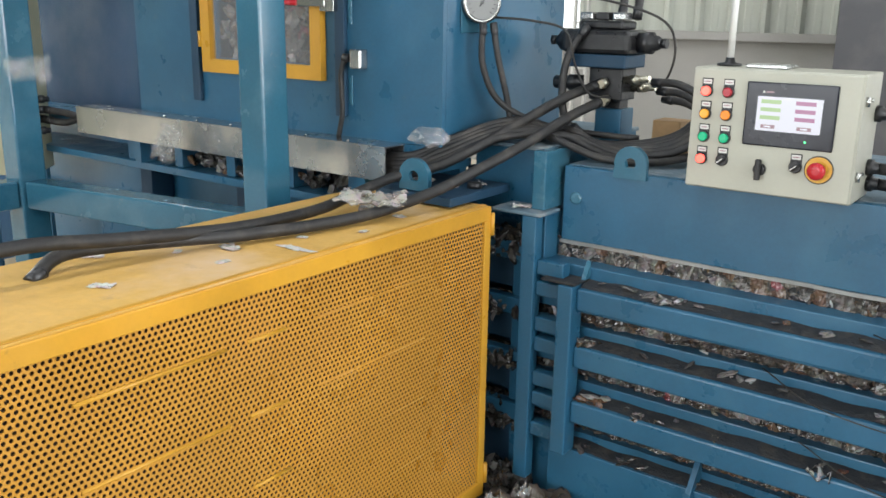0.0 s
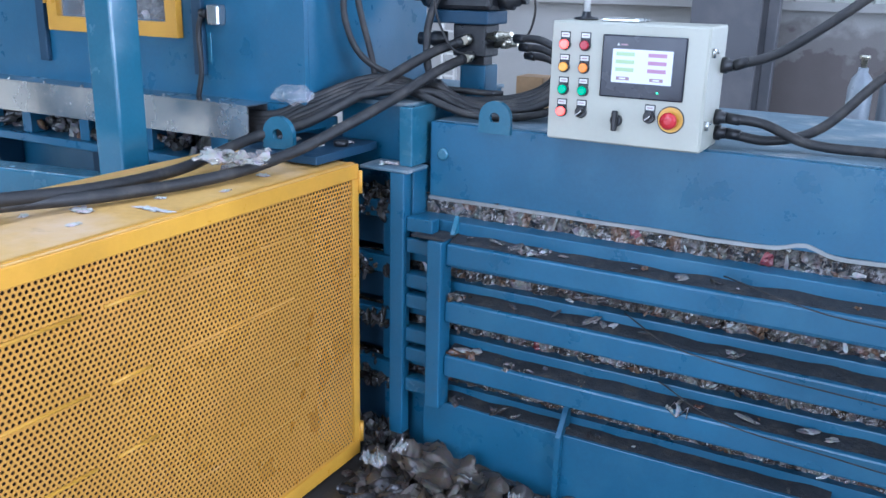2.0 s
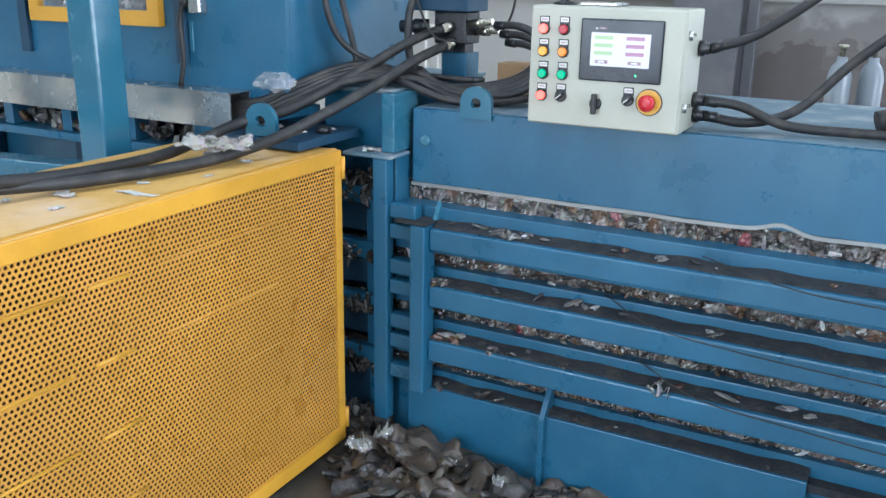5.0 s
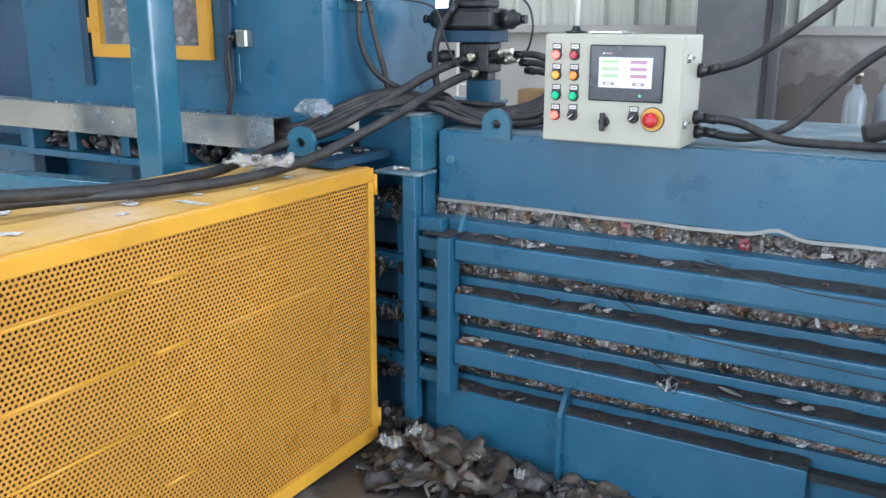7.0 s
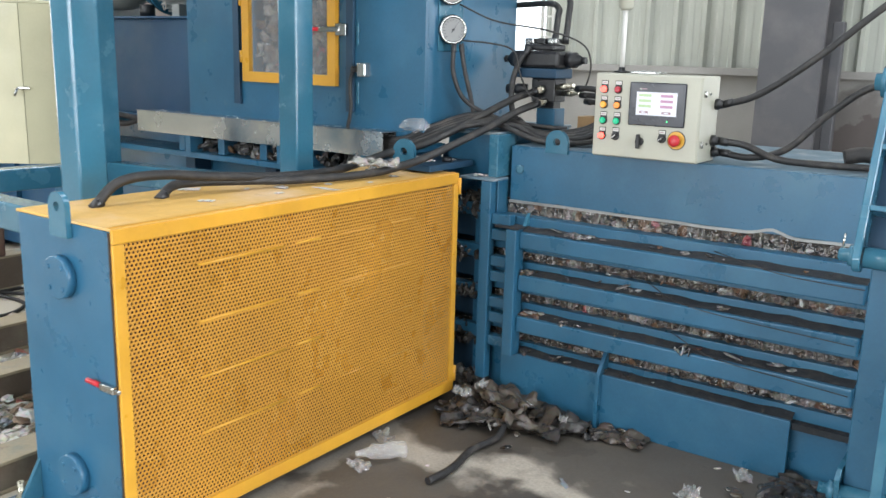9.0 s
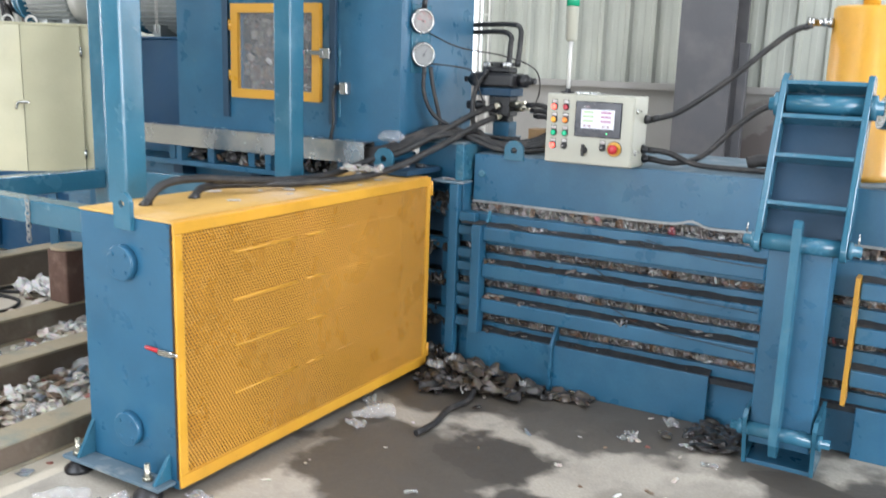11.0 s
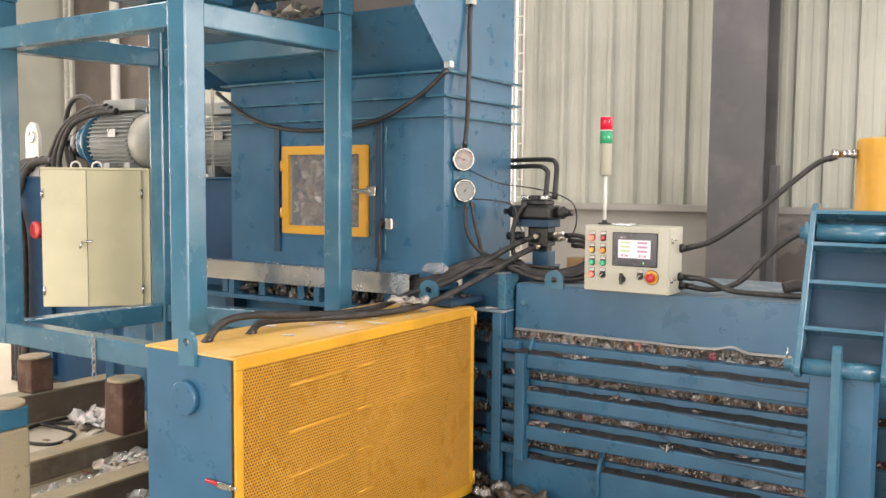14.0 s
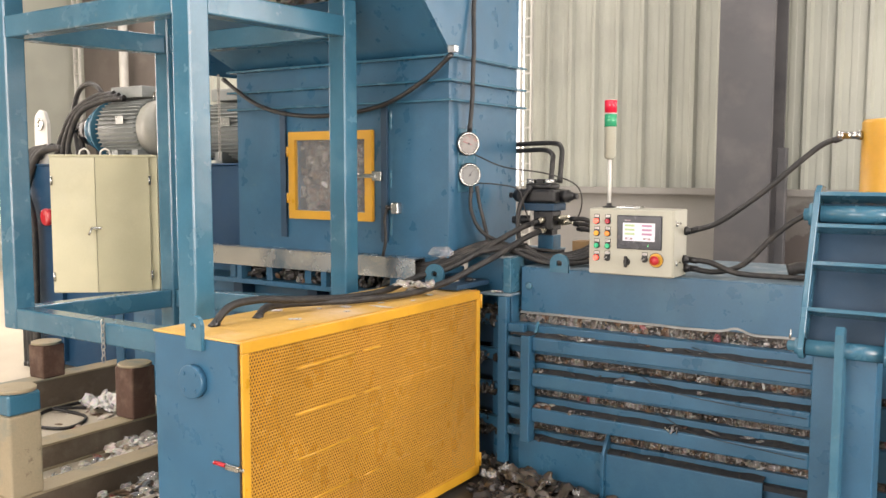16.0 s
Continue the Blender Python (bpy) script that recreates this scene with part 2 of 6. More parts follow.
def wrinkled(m):
    """Tones of packed film: fold shade and glints painted in, a few brown and red labels."""
    nt = m.node_tree
    co = nt.nodes.new("ShaderNodeTexCoord")
    vo = nt.nodes.new("ShaderNodeTexVoronoi")
    vo.inputs["Scale"].default_value = 24
    nt.links.new(co.outputs["Object"], vo.inputs["Vector"])
    cr = nt.nodes.new("ShaderNodeValToRGB")
    cr.color_ramp.interpolation = "CONSTANT"
    el = cr.color_ramp.elements
    tones = ((0.0, (0.052, 0.042, 0.035)), (0.28, (0.105, 0.088, 0.074)), (0.48, (0.15, 0.13, 0.112)), (0.64, (0.07, 0.054, 0.042)), (0.77, (0.25, 0.23, 0.21)), (0.87, (0.15, 0.085, 0.05)), (0.985, (0.26, 0.05, 0.06)))
    while len(el) < len(tones):
        el.new(0.5)
    for e, (pos, c) in zip(el, tones):
        e.position, e.color = pos, (*c, 1)
    sep = nt.nodes.new("ShaderNodeSeparateColor")
    nt.links.new(vo.outputs["Color"], sep.inputs[0])
    nt.links.new(sep.outputs[0], cr.inputs["Fac"])
    mx = [n for n in nt.nodes if n.bl_idname == "ShaderNodeMix"][0]
    nt.links.new(cr.outputs["Color"], mx.inputs[6])
    return m


wrinkled(PACKED)
PACKED.node_tree.nodes["Principled BSDF"].inputs["Specular IOR Level"].default_value = 1.0
PACKED.node_tree.nodes["Principled BSDF"].inputs["Coat Weight"].default_value = 0.6


def see_through(m, amount):
    """Thin film: part of the light passes straight through."""
    nt = m.node_tree
    tr = nt.nodes.new("ShaderNodeBsdfTransparent")
    mx = nt.nodes.new("ShaderNodeMixShader")
    mx.inputs[0].default_value = amount
    nt.links.new(nt.nodes["Principled BSDF"].outputs[0], mx.inputs[1])
    nt.links.new(tr.outputs[0], mx.inputs[2])
    nt.links.new(mx.outputs[0], nt.nodes["Material Output"].inputs["Surface"])


PAPER = scrap_material("torn_paper", [(0.5, (0.68, 0.64, 0.60)), (0.5, (0.74, 0.71, 0.68))], 0.6, 0.3)
see_through(FILM, 0.70)
FILM.node_tree.nodes["Principled BSDF"].inputs["Specular IOR Level"].default_value = 1.0
DRAPE = scrap_material("dusty_clear_film", [(0.5, (0.46, 0.42, 0.37)), (0.5, (0.58, 0.55, 0.50))], 0.10, 0.5)
see_through(DRAPE, 0.5)
# the palest tone stands for glints on the plastic
BOTTLES = scrap_material("dusty_bottles_and_glints", [(0.3, (0.16, 0.14, 0.12)), (0.27, (0.26, 0.235, 0.21)), (0.2, (0.10, 0.085, 0.07)), (0.13, (0.66, 0.65, 0.63)), (0.10, (0.17, 0.11, 0.07))], 0.06, 0.6)
PANE = glassy("dusty_clear_pane", (0.35, 0.35, 0.35), 0.08, 0.8)
WINDOWGLOW = glow("daylight_slit", (0.9, 0.95, 1.0), 1.6)


def stained(m, stains, colour, wet):
    """Ragged-edged stains (x, y, z, rx, ry, rz, depth) laid over a surface; wet ones shine more."""
    nt = m.node_tree
    b = nt.nodes["Principled BSDF"]
    co = nt.nodes.new("ShaderNodeTexCoord")
    nz = nt.nodes.new("ShaderNodeTexNoise")
    nz.inputs["Scale"].default_value, nz.inputs["Detail"].default_value = 3.6, 9
    nt.links.new(co.outputs["Object"], nz.inputs["Vector"])

    def math_node(op, a, c):
        n = nt.nodes.new("ShaderNodeMath")
        n.operation = op
        for k, v in ((0, a), (1, c)):
            if hasattr(v, "is_output"):
                nt.links.new(v, n.inputs[k])
            else:
                n.inputs[k].default_value = v
        return n.outputs[0]

    total = None
    for x, y, z, rx, ry, rz, deep in stains:
        mp = nt.nodes.new("ShaderNodeMapping")
        mp.vector_type = "TEXTURE"
        mp.inputs["Location"].default_value, mp.inputs["Scale"].default_value = (x, y, z), (rx, ry, rz)
        nt.links.new(co.outputs["Object"], mp.inputs["Vector"])
        ln = nt.nodes.new("ShaderNodeVectorMath")
        ln.operation = "LENGTH"
        nt.links.new(mp.outputs[0], ln.inputs[0])
        ragged = math_node("ADD", ln.outputs["Value"], math_node("MULTIPLY", math_node("SUBTRACT", nz.outputs["Fac"], 0.5), 2.0))
        r = nt.nodes.new("ShaderNodeMapRange")
        r.inputs["From Min"].default_value, r.inputs["From Max"].default_value = 0.80, 1.06
        r.inputs["To Min"].default_value, r.inputs["To Max"].default_value = deep, 0.0
        nt.links.new(ragged, r.inputs["Value"])
        total = r.outputs[0] if total is None else math_node("MAXIMUM", total, r.outputs[0])
    old = b.inputs["Base Color"].links[0].from_socket
    mx = nt.nodes.new("ShaderNodeMix")
    mx.data_type = "RGBA"
    nt.links.new(total, mx.inputs[0])
    nt.links.new(old, mx.inputs[6])
    mx.inputs[7].default_value = (*colour, 1)
    nt.links.new(mx.outputs[2], b.inputs["Base Color"])
    oldr = b.inputs["Roughness"].links[0].from_socket
    nt.links.new(math_node("MULTIPLY", oldr, math_node("SUBTRACT", 1.0, math_node("MULTIPLY", total, wet))), b.inputs["Roughness"])
    return m


PALECONCRETE = material("pale_west_concrete", (0.66, 0.585, 0.46), 0.85, spots=(0.42, 0.37, 0.29), spot_scale=1.6, spot_amount=0.6, grain=0.08, bump=0.25, bump_scale=35)
CONCRETE = material("worn_concrete_floor", (0.47, 0.425, 0.355), 0.8, spots=(0.20, 0.175, 0.145), spot_scale=2.3, spot_amount=0.8, grain=0.14, bump=0.25, bump_scale=35,
                    wear=(0.42, 0.40, 0.37), wear_amount=0.4)
stained(CONCRETE, [(x, y, 0.0, rx, ry, 1.0, deep) for x, y, rx, ry, deep in (
    (-0.98, 1.40, 0.46, 0.46, 0.90), (-1.15, 1.60, 0.30, 0.22, 0.88), (-0.66, 1.68, 0.28, 0.24, 0.97), (-0.25, 1.37, 0.26, 0.13, 0.93), (-0.70, 1.16, 0.34, 0.26, 0.9),
    (-0.5, 2.46, 1.2, 0.52, 0.86), (-1.15, 2.25, 0.42, 0.34, 0.93), (0.50, 2.14, 0.22, 0.09, 0.97), (0.88, 2.0, 0.5, 0.36, 0.9), (0.3, 1.5, 0.5, 0.5, 0.3),
    (-1.5, 1.4, 0.2, 0.9, 0.5), (-3.2, 1.0, 0.5, 0.3, 0.35))], (0.050, 0.042, 0.034), 0.35)
stained(PLASTER, [(-0.85, 8.3, 0.55, 0.75, 1.0, 0.60, 0.92), (-0.5, 8.3, 0.70, 0.7, 1.0, 0.42, 0.85), (-0.6, 8.3, 1.0, 0.9, 1.0, 0.30, 0.6)], (0.085, 0.07, 0.066), 0.0)




# ---- mesh helpers ----
def block(bm, x0, x1, y0, y1, z0, z1, bev=0.0):
    v = [bm.verts.new(p) for p in ((x0, y0, z0), (x1, y0, z0), (x1, y1, z0), (x0, y1, z0), (x0, y0, z1), (x1, y0, z1), (x1, y1, z1), (x0, y1, z1))]
    fs = [bm.faces.new([v[i] for i in q]) for q in ((3, 2, 1, 0), (4, 5, 6, 7), (0, 1, 5, 4), (1, 2, 6, 5), (2, 3, 7, 6), (3, 0, 4, 7))]
    if bev:
        es = list({e for f in fs for e in f.edges})
        bmesh.ops.bevel(bm, geom=es, offset=bev, segments=2, affect="EDGES", profile=0.5)
    return bm


def boxm(x0, x1, y0, y1, z0, z1, bev=0.0):
    return block(bmesh.new(), x0, x1, y0, y1, z0, z1, bev)


def rod(bm, p0, p1, r0, r1=None, n=20, caps=True):
    """A straight round bar from p0 to p1."""
    p0, p1 = Vector(p0), Vector(p1)
    r1 = r0 if r1 is None else r1
    q = (p1 - p0).to_track_quat("Z", "Y").to_matrix()
    rings = []
    for p, r in ((p0, r0), (p1, r1)):
        rings.append([bm.verts.new(p + q @ Vector((r * math.cos(2 * math.pi * i / n), r * math.sin(2 * math.pi * i / n), 0))) for i in range(n)])
    for i in range(n):
        f = bm.faces.new((rings[0][i], rings[0][(i + 1) % n], rings[1][(i + 1) % n], rings[1][i]))
        f.smooth = True
    if caps:
        bm.faces.new(rings[0][::-1])
        bm.faces.new(rings[1])
    return bm


def rodm(p0, p1, r0, r1=None, n=20):
    return rod(bmesh.new(), p0, p1, r0, r1, n)


def lathe(bm, p0, axis, profile, n=28):
    """Turned shape: profile of (along, radius) round axis from p0."""
    q = Vector(axis).to_track_quat("Z", "Y").to_matrix()
    p0 = Vector(p0)
    rings = [[bm.verts.new(p0 + q @ Vector((r * math.cos(2 * math.pi * i / n), r * math.sin(2 * math.pi * i / n), a))) for i in range(n)] for a, r in profile]
    for A, B in zip(rings, rings[1:]):
        for i in range(n):
            bm.faces.new((A[i], A[(i + 1) % n], B[(i + 1) % n], B[i])).smooth = True
    bm.faces.new(rings[0][::-1])
    bm.faces.new(rings[-1])
    return bm


def spline(points, per=8):
    P = [Vector(p) for p in points]
    P = [2 * P[0] - P[1]] + P + [2 * P[-1] - P[-2]]
    out = []
    for i in range(1, len(P) - 2):
        a, b, c, d = P[i - 1:i + 3]
        for k in range(per):
            t = k / per
            out.append(0.5 * ((2 * b) + (c - a) * t + (2 * a - 5 * b + 4 * c - d) * t * t + (3 * b - a - 3 * c + d) * t ** 3))
    out.append(P[-2])
    return out


def tube(bm, points, r, n=12, per=8):
    """A bent round hose or cable through the points."""
    pts = spline(points, per)
    up = Vector((0.13, 0.21, 0.97)).normalized()
    rings = []
    for i, p in enumerate(pts):
        t = (pts[min(i + 1, len(pts) - 1)] - pts[max(i - 1, 0)]).normalized()
        s = t.cross(up)
        if s.length < 1e-3:
            s = t.cross(Vector((1, 0, 0)))
        s.normalize()
        u = s.cross(t)
        up = u
        rings.append([bm.verts.new(p + r * (s * math.cos(2 * math.pi * k / n) + u * math.sin(2 * math.pi * k / n))) for k in range(n)])
    for A, B in zip(rings, rings[1:]):
        for k in range(n):
            bm.faces.new((A[k], A[(k + 1) % n], B[(k + 1) % n], B[k])).smooth = True
    bm.faces.new(rings[0][::-1])
    bm.faces.new(rings[-1])
    return bm


def prism(bm, outline, a0, a1, axis="y"):
    """An outline of (u, v) pushed along axis: x takes (y, z), y takes (x, z), z takes (x, y)."""
    def place(u, v, a):
        return {"x": (a, u, v), "y": (u, a, v), "z": (u, v, a)}[axis]
    A = [bm.verts.new(place(u, v, a0)) for u, v in outline]
    B = [bm.verts.new(place(u, v, a1)) for u, v in outline]
    n = len(outline)
    bm.faces.new(A)
    bm.faces.new(B[::-1])
    for i in range(n):
        bm.faces.new((A[i], B[i], B[(i + 1) % n], A[(i + 1) % n]))
    return bm


def finish(name, bm, mat):
    bmesh.ops.recalc_face_normals(bm, faces=bm.faces[:])
    me = bpy.data.meshes.new(name)
    bm.to_mesh(me)
    bm.free()
    me.materials.append(mat)
    return new(name, me)


def part(name, bm, mat, parent, label=""):
    ob = finish(name, bm, mat)
    ob.parent = parent
    if parent.type == "EMPTY":
        ob.matrix_parent_inverse = Matrix.Translation(-Vector(parent.location))
    return tagged(ob, label)


def thing(name, at, label, category, group=""):
    ob = new(name)
    ob.empty_display_size = 0.1
    ob.location = at
    return tagged(ob, label, category, group)


def solid(name, bm, mat, label, category, group="", kind=""):
    return tagged(finish(name, bm, mat), label, category, group, kind)


def structure(name, bm, mat, label=""):
    return tagged(finish(name, bm, mat), label, "", "", "structure")


ICO = None


def lumps(places, seed, jag=0.35, flat=1.0):
    """Crumpled pieces joined in one mesh: places of (x, y, z, size, stretch)."""
    global ICO
    if ICO is None:
        b = bmesh.new()
        bmesh.ops.create_icosphere(b, subdivisions=2, radius=1.0)
        b.verts.ensure_lookup_table()
        ICO = ([tuple(v.co) for v in b.verts], [tuple(v.index for v in f.verts) for f in b.faces])
        b.free()
    rng = np.random.RandomState(seed)
    V, F = np.array(ICO[0]), ICO[1]
    verts, faces = [], []
    for x, y, z, s, st in places:
        e = Euler(rng.uniform(-3.1, 3.1, 3).tolist()).to_matrix() if flat == 1.0 else Euler((rng.normal(0, 0.2), rng.normal(0, 0.2), rng.uniform(0, 6.3))).to_matrix()
        p = V * (1 + jag * rng.uniform(-1, 1, (len(V), 1))) * np.array([s * st, s, s * 0.8 * flat])
        p = p @ np.array(e).T + np.array([x, y, z])
        k = len(verts)
        verts.extend(p.tolist())
        faces.extend([tuple(i + k for i in f) for f in F])
    return verts, faces


def stuff(name, places, seed, mat, label, category, jag=0.35, flat=1.0, parent=None):
    v, f = lumps(places, seed, jag, flat)
    me = bpy.data.meshes.new(name)
    me.from_pydata(v, [], f)
    me.materials.append(mat)
    ob = new(name, me)
    if parent:
        ob.parent = parent
        if parent.type == "EMPTY":
            ob.matrix_parent_inverse = Matrix.Translation(-Vector(parent.location))
        return tagged(ob, label, kind="stuff")
    return tagged(ob, label, category, kind="stuff")


def film_scrap(name, at, size, seed, mat, label, turn=0.0, tall=0.5, thick=0.002, crisp=1.0):
    """A crumpled sheet of film lying with its lowest point on its support."""
    rng = random.Random(seed)
    n = 19
    bm = bmesh.new()
    g = {}
    for side in (0, 1):
        for i in range(n):
            for j in range(n):
                u, v = i / (n - 1) - 0.5, j / (n - 1) - 0.5
                w = noise.noise(Vector((u * 3.5 + seed, v * 3.5, seed * 1.7)))
                w2 = noise.noise(Vector((u * 9 + seed, v * 9, 3.3)))
                w3 = noise.noise(Vector((u * 21 + seed, v * 21, 7.1)))
                g[side, i, j] = bm.verts.new((size * (u + crisp * (0.16 * w2 + 0.03 * w3)), size * 0.6 * (v + 0.25 * w + 0.04 * w3), size * tall * (abs(w) + crisp * (0.34 * abs(w2) + 0.10 * abs(w3))) + side * thick))
    for side in (0, 1):
        for i in range(n - 1):
            for j in range(n - 1):
                if rng.random() < 0.12 and (i in (0, n - 2) or j in (0, n - 2)):
                    continue
                bm.faces.new((g[side, i, j], g[side, i + 1, j], g[side, i + 1, j + 1], g[side, i, j + 1])).smooth = True
    lo = min(v.co.z for v in bm.verts)
    m = Matrix.Rotation(turn, 3, "Z")
    for v in bm.verts:
        v.co.z -= lo
        v.co = m @ v.co
    ob = finish(name, bm, mat)
    ob.location = at
    return tagged(ob, label, "plastic scrap", "scraps of film")


# ---- the shed ----
structure("floor", boxm(-1.99, 9.2, -9.2, 8.6, -0.2, 0.0), CONCRETE, "worn grey concrete floor with oily stains")
structure("floor_west", boxm(-13.2, -1.99, -9.2, 8.6, -0.2, 0.0), PALECONCRETE, "paler concrete floor under the frame")


def cladding(name, y, x0, x1, z0, z1, pitch=0.3, depth=0.045, flip=1):
    """Trapezoid-ribbed sheet wall along x."""
    bm = bmesh.new()
    pts = []
    x = x0
    while x < x1:
        for dx, d in ((0.0, 0.0), (0.028, depth), (0.066, depth), (0.094, 0.0), (0.160, 0.0), (0.172, 0.004), (0.222, 0.004), (0.234, 0.0)):
            if x + dx < x1:
                pts.append((x + dx, y - flip * d))
        x += pitch
    pts.append((x1, y))
    A = [bm.verts.new((px, py, z0)) for px, py in pts]
    B = [bm.verts.new((px, py, z1)) for px, py in pts]
    C = [bm.verts.new((px, y + flip * 0.05, z0)) for px, py in pts]
    D = [bm.verts.new((px, y + flip * 0.05, z1)) for px, py in pts]
    for i in range(len(pts) - 1):
        bm.faces.new((A[i], A[i + 1], B[i + 1], B[i]))
        bm.faces.new((C[i], D[i], D[i + 1], C[i + 1]))
    return structure(name, bm, WALLSHEET, "pale ribbed steel cladding above a plastered base")


# back wall: plastered base, sill, cladding, a tall bright slit behind the hopper
structure("wall_north", boxm(-13.0, 2.7, 8.30, 8.55, 0.0, 1.40), PLASTER, "stained plastered base wall")
# gap from x 2.7 to 6.7 is out of view, left for the added back lamp
structure("wall_north_b", boxm(6.7, 9.0, 8.30, 8.55, 0.0, 1.40), PLASTER, "stained plastered base wall")
structure("trim_sill", boxm(-13.0, 2.7, 8.20, 8.30, 1.40, 1.47), PLASTER, "concrete sill under the cladding")
cladding("wall_north_cladding_1", 8.33, -4.36, 2.7, 1.472, 7.2)
cladding("wall_north_cladding_3", 8.33, 2.7, 6.7, 5.55, 7.2)
cladding("wall_north_cladding_4", 8.33, 6.7, 9.0, 1.472, 7.2)
cladding("wall_north_cladding_2", 8.33, -13.0, -4.86, 1.472, 7.2)
structure("window_1", boxm(-4.86, -4.36, 8.40, 8.42, 1.472, 7.2), WINDOWGLOW, "tall bright strip of daylight between cladding sheets")
# west, south and east openings are assumed, cut to suit the lamps
for nm, y0, y1, z0, z1 in (("wall_west_a", -9.0, -2.0, 0.0, 7.2), ("wall_west_b", 4.0, 8.55, 0.0, 7.2), ("wall_west_c", -2.0, 4.0, 4.55, 7.2)):
    structure(nm, boxm(-13.2, -13.0, y0, y1, z0, z1), WALLSHEET)
for nm, x0, x1, z0, z1 in (("wall_south_a", -13.0, -6.5, 0.0, 7.2), ("wall_south_b", 2.5, 9.0, 0.0, 7.2), ("wall_south_c", -6.5, 2.5, 5.15, 7.2)):
    structure(nm, boxm(x0, x1, -9.2, -9.0, z0, z1), WALLSHEET)
for nm, y0, y1, z0, z1 in (("wall_east_a", -9.0, -4.0, 0.0, 7.2), ("wall_east_b", 3.0, 8.3, 0.0, 7.2), ("wall_east_c", -4.0, 3.0, 5.0, 7.2)):
    structure(nm, boxm(9.0, 9.2, y0, y1, z0, z1), WALLSHEET)
# roof and its light strips are out of view and assumed
bm = bmesh.new()
for x0, x1 in ((-13.2, -8.6), (-7.4, -2.6), (-1.4, 3.4), (4.6, 9.2)):
    block(bm, x0, x1, -9.2, 8.6, 7.2, 7.3)
for yy in range(-8, 9, 2):
    for x0, x1 in ((-13.0, -8.6), (-7.4, -2.6), (-1.4, 3.4), (4.6, 9.0)):
        block(bm, x0, x1, yy, yy + 0.08, 7.0, 7.19)
structure("ceiling", bm, ROOFSHEET, "sheet roof with purlins and open roof-light strips")


def column(name, x0, x1, y0, y1, wall=0.05):
    bm = bmesh.new()
    block(bm, x0, x1, y0, y0 + wall, 0.0, 7.2)
    block(bm, x0, x1, y1 - wall, y1, 0.0, 7.2)
    xm = (x0 + x1) / 2
    block(bm, xm - 0.02, xm + 0.02, y0 + wall, y1 - wall, 0.0, 7.2)
    return structure(name, bm, COLUMN, "dark grey steel wall column")


column("column_1", -1.72, -1.18, 7.58, 8.17)
structure("wall_brown_panel", boxm(-12.98, -10.75, 8.08, 8.14, 0.3, 7.2), BROWNWALL, "brown-grey sheet panel high on the wall")
down = thing("downpipe", (-11.65, 7.9, 0.0), "white vertical plastic pipe on the wall", "pipe")
part("pipe", rodm((-11.65, 7.9, 0.0), (-11.65, 7.9, 7.1), 0.075), WHITE, down)
for zz in (2.2, 4.2, 6.2):
    part("clamp", lathe(bmesh.new(), (-11.65, 7.9, zz), (0, 0, 1), [(0, 0.08), (0.0, 0.088), (0.04, 0.088), (0.04, 0.08)]), GALV, down)
    part("bracket", boxm(-11.67, -11.63, 7.95, 8.09, zz, zz + 0.03), GALV, down)


def ladder_mast(x, y):
    t = thing("cable_ladder", (x, y, 0.0), "narrow vertical steel cable ladder against the wall", "cable ladder", "cable ladders")
    for dx in (-0.07, 0.07):
        part("rail", boxm(x + dx - 0.012, x + dx + 0.012, y - 0.02, y + 0.02, 0.0, 7.1), WHITE, t)
    first = None
    for k in range(31):
        z = 0.2 + 0.22 * k
        if first is None:
            first = part("rung", boxm(x - 0.058, x + 0.058, y - 0.012, y + 0.012, z, z + 0.02), WHITE, t)
        else:
            o = new("rung", first.data)
            o.parent, o.matrix_parent_inverse, o.location = t, first.matrix_parent_inverse, (0, 0, 0.22 * k)
    return t


ladder_mast(-4.22, 8.12)
ladder_mast(-12.7, 7.75)

# ---- the baler: chamber ----
baler = thing("baler_chamber", (0.0, 2.9, 0.0), "blue steel baling press chamber packed with crushed plastic bottles", "baling press")
RX0, RX1 = -1.184, 0.20
part("top_beam", boxm(-1.315, 3.2, 2.63, 2.66, 0.910, 1.150, 0.003), BLUE, baler)
part("top_plate", boxm(-1.315, 3.2, 2.66, 3.55, 1.125, 1.152, 0.003), DUSTY, baler, "dusty blue top plate")


def worn_lip():
    """Bare metal edge under the top beam, bulged where scrap has bent it."""
    bm = bmesh.new()
    rows = []
    for k in range(181):
        x = -1.315 + 4.515 * k / 180
        up = 0.022 * math.exp(-((x + 0.165) / 0.05) ** 2) + 0.004 * noise.noise(Vector((x * 6, 0, 0)))
        rows.append([bm.verts.new(q) for q in ((x, 2.624, 0.900 + up), (x, 2.624, 0.911 + up), (x, 2.640, 0.911 + up), (x, 2.640, 0.900 + up))])
    for A, B in zip(rows, rows[1:]):
        for i in range(4):
            bm.faces.new((A[i], A[(i + 1) % 4], B[(i + 1) % 4], B[i]))
    return bm


part("lip", worn_lip(), LIP, baler, "bare worn metal lip")
# added plate, dark so that no light leaks through the end gaps
part("end_backing", boxm(-1.715, -1.33, 2.664, 2.70, 0.0, 1.10), DKBLUE, baler, "added dark plate blocking light behind the end gaps")
# darkened like the end beams, shade of the recess in its colour
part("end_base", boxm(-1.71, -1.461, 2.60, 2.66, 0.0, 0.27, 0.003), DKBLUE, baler)
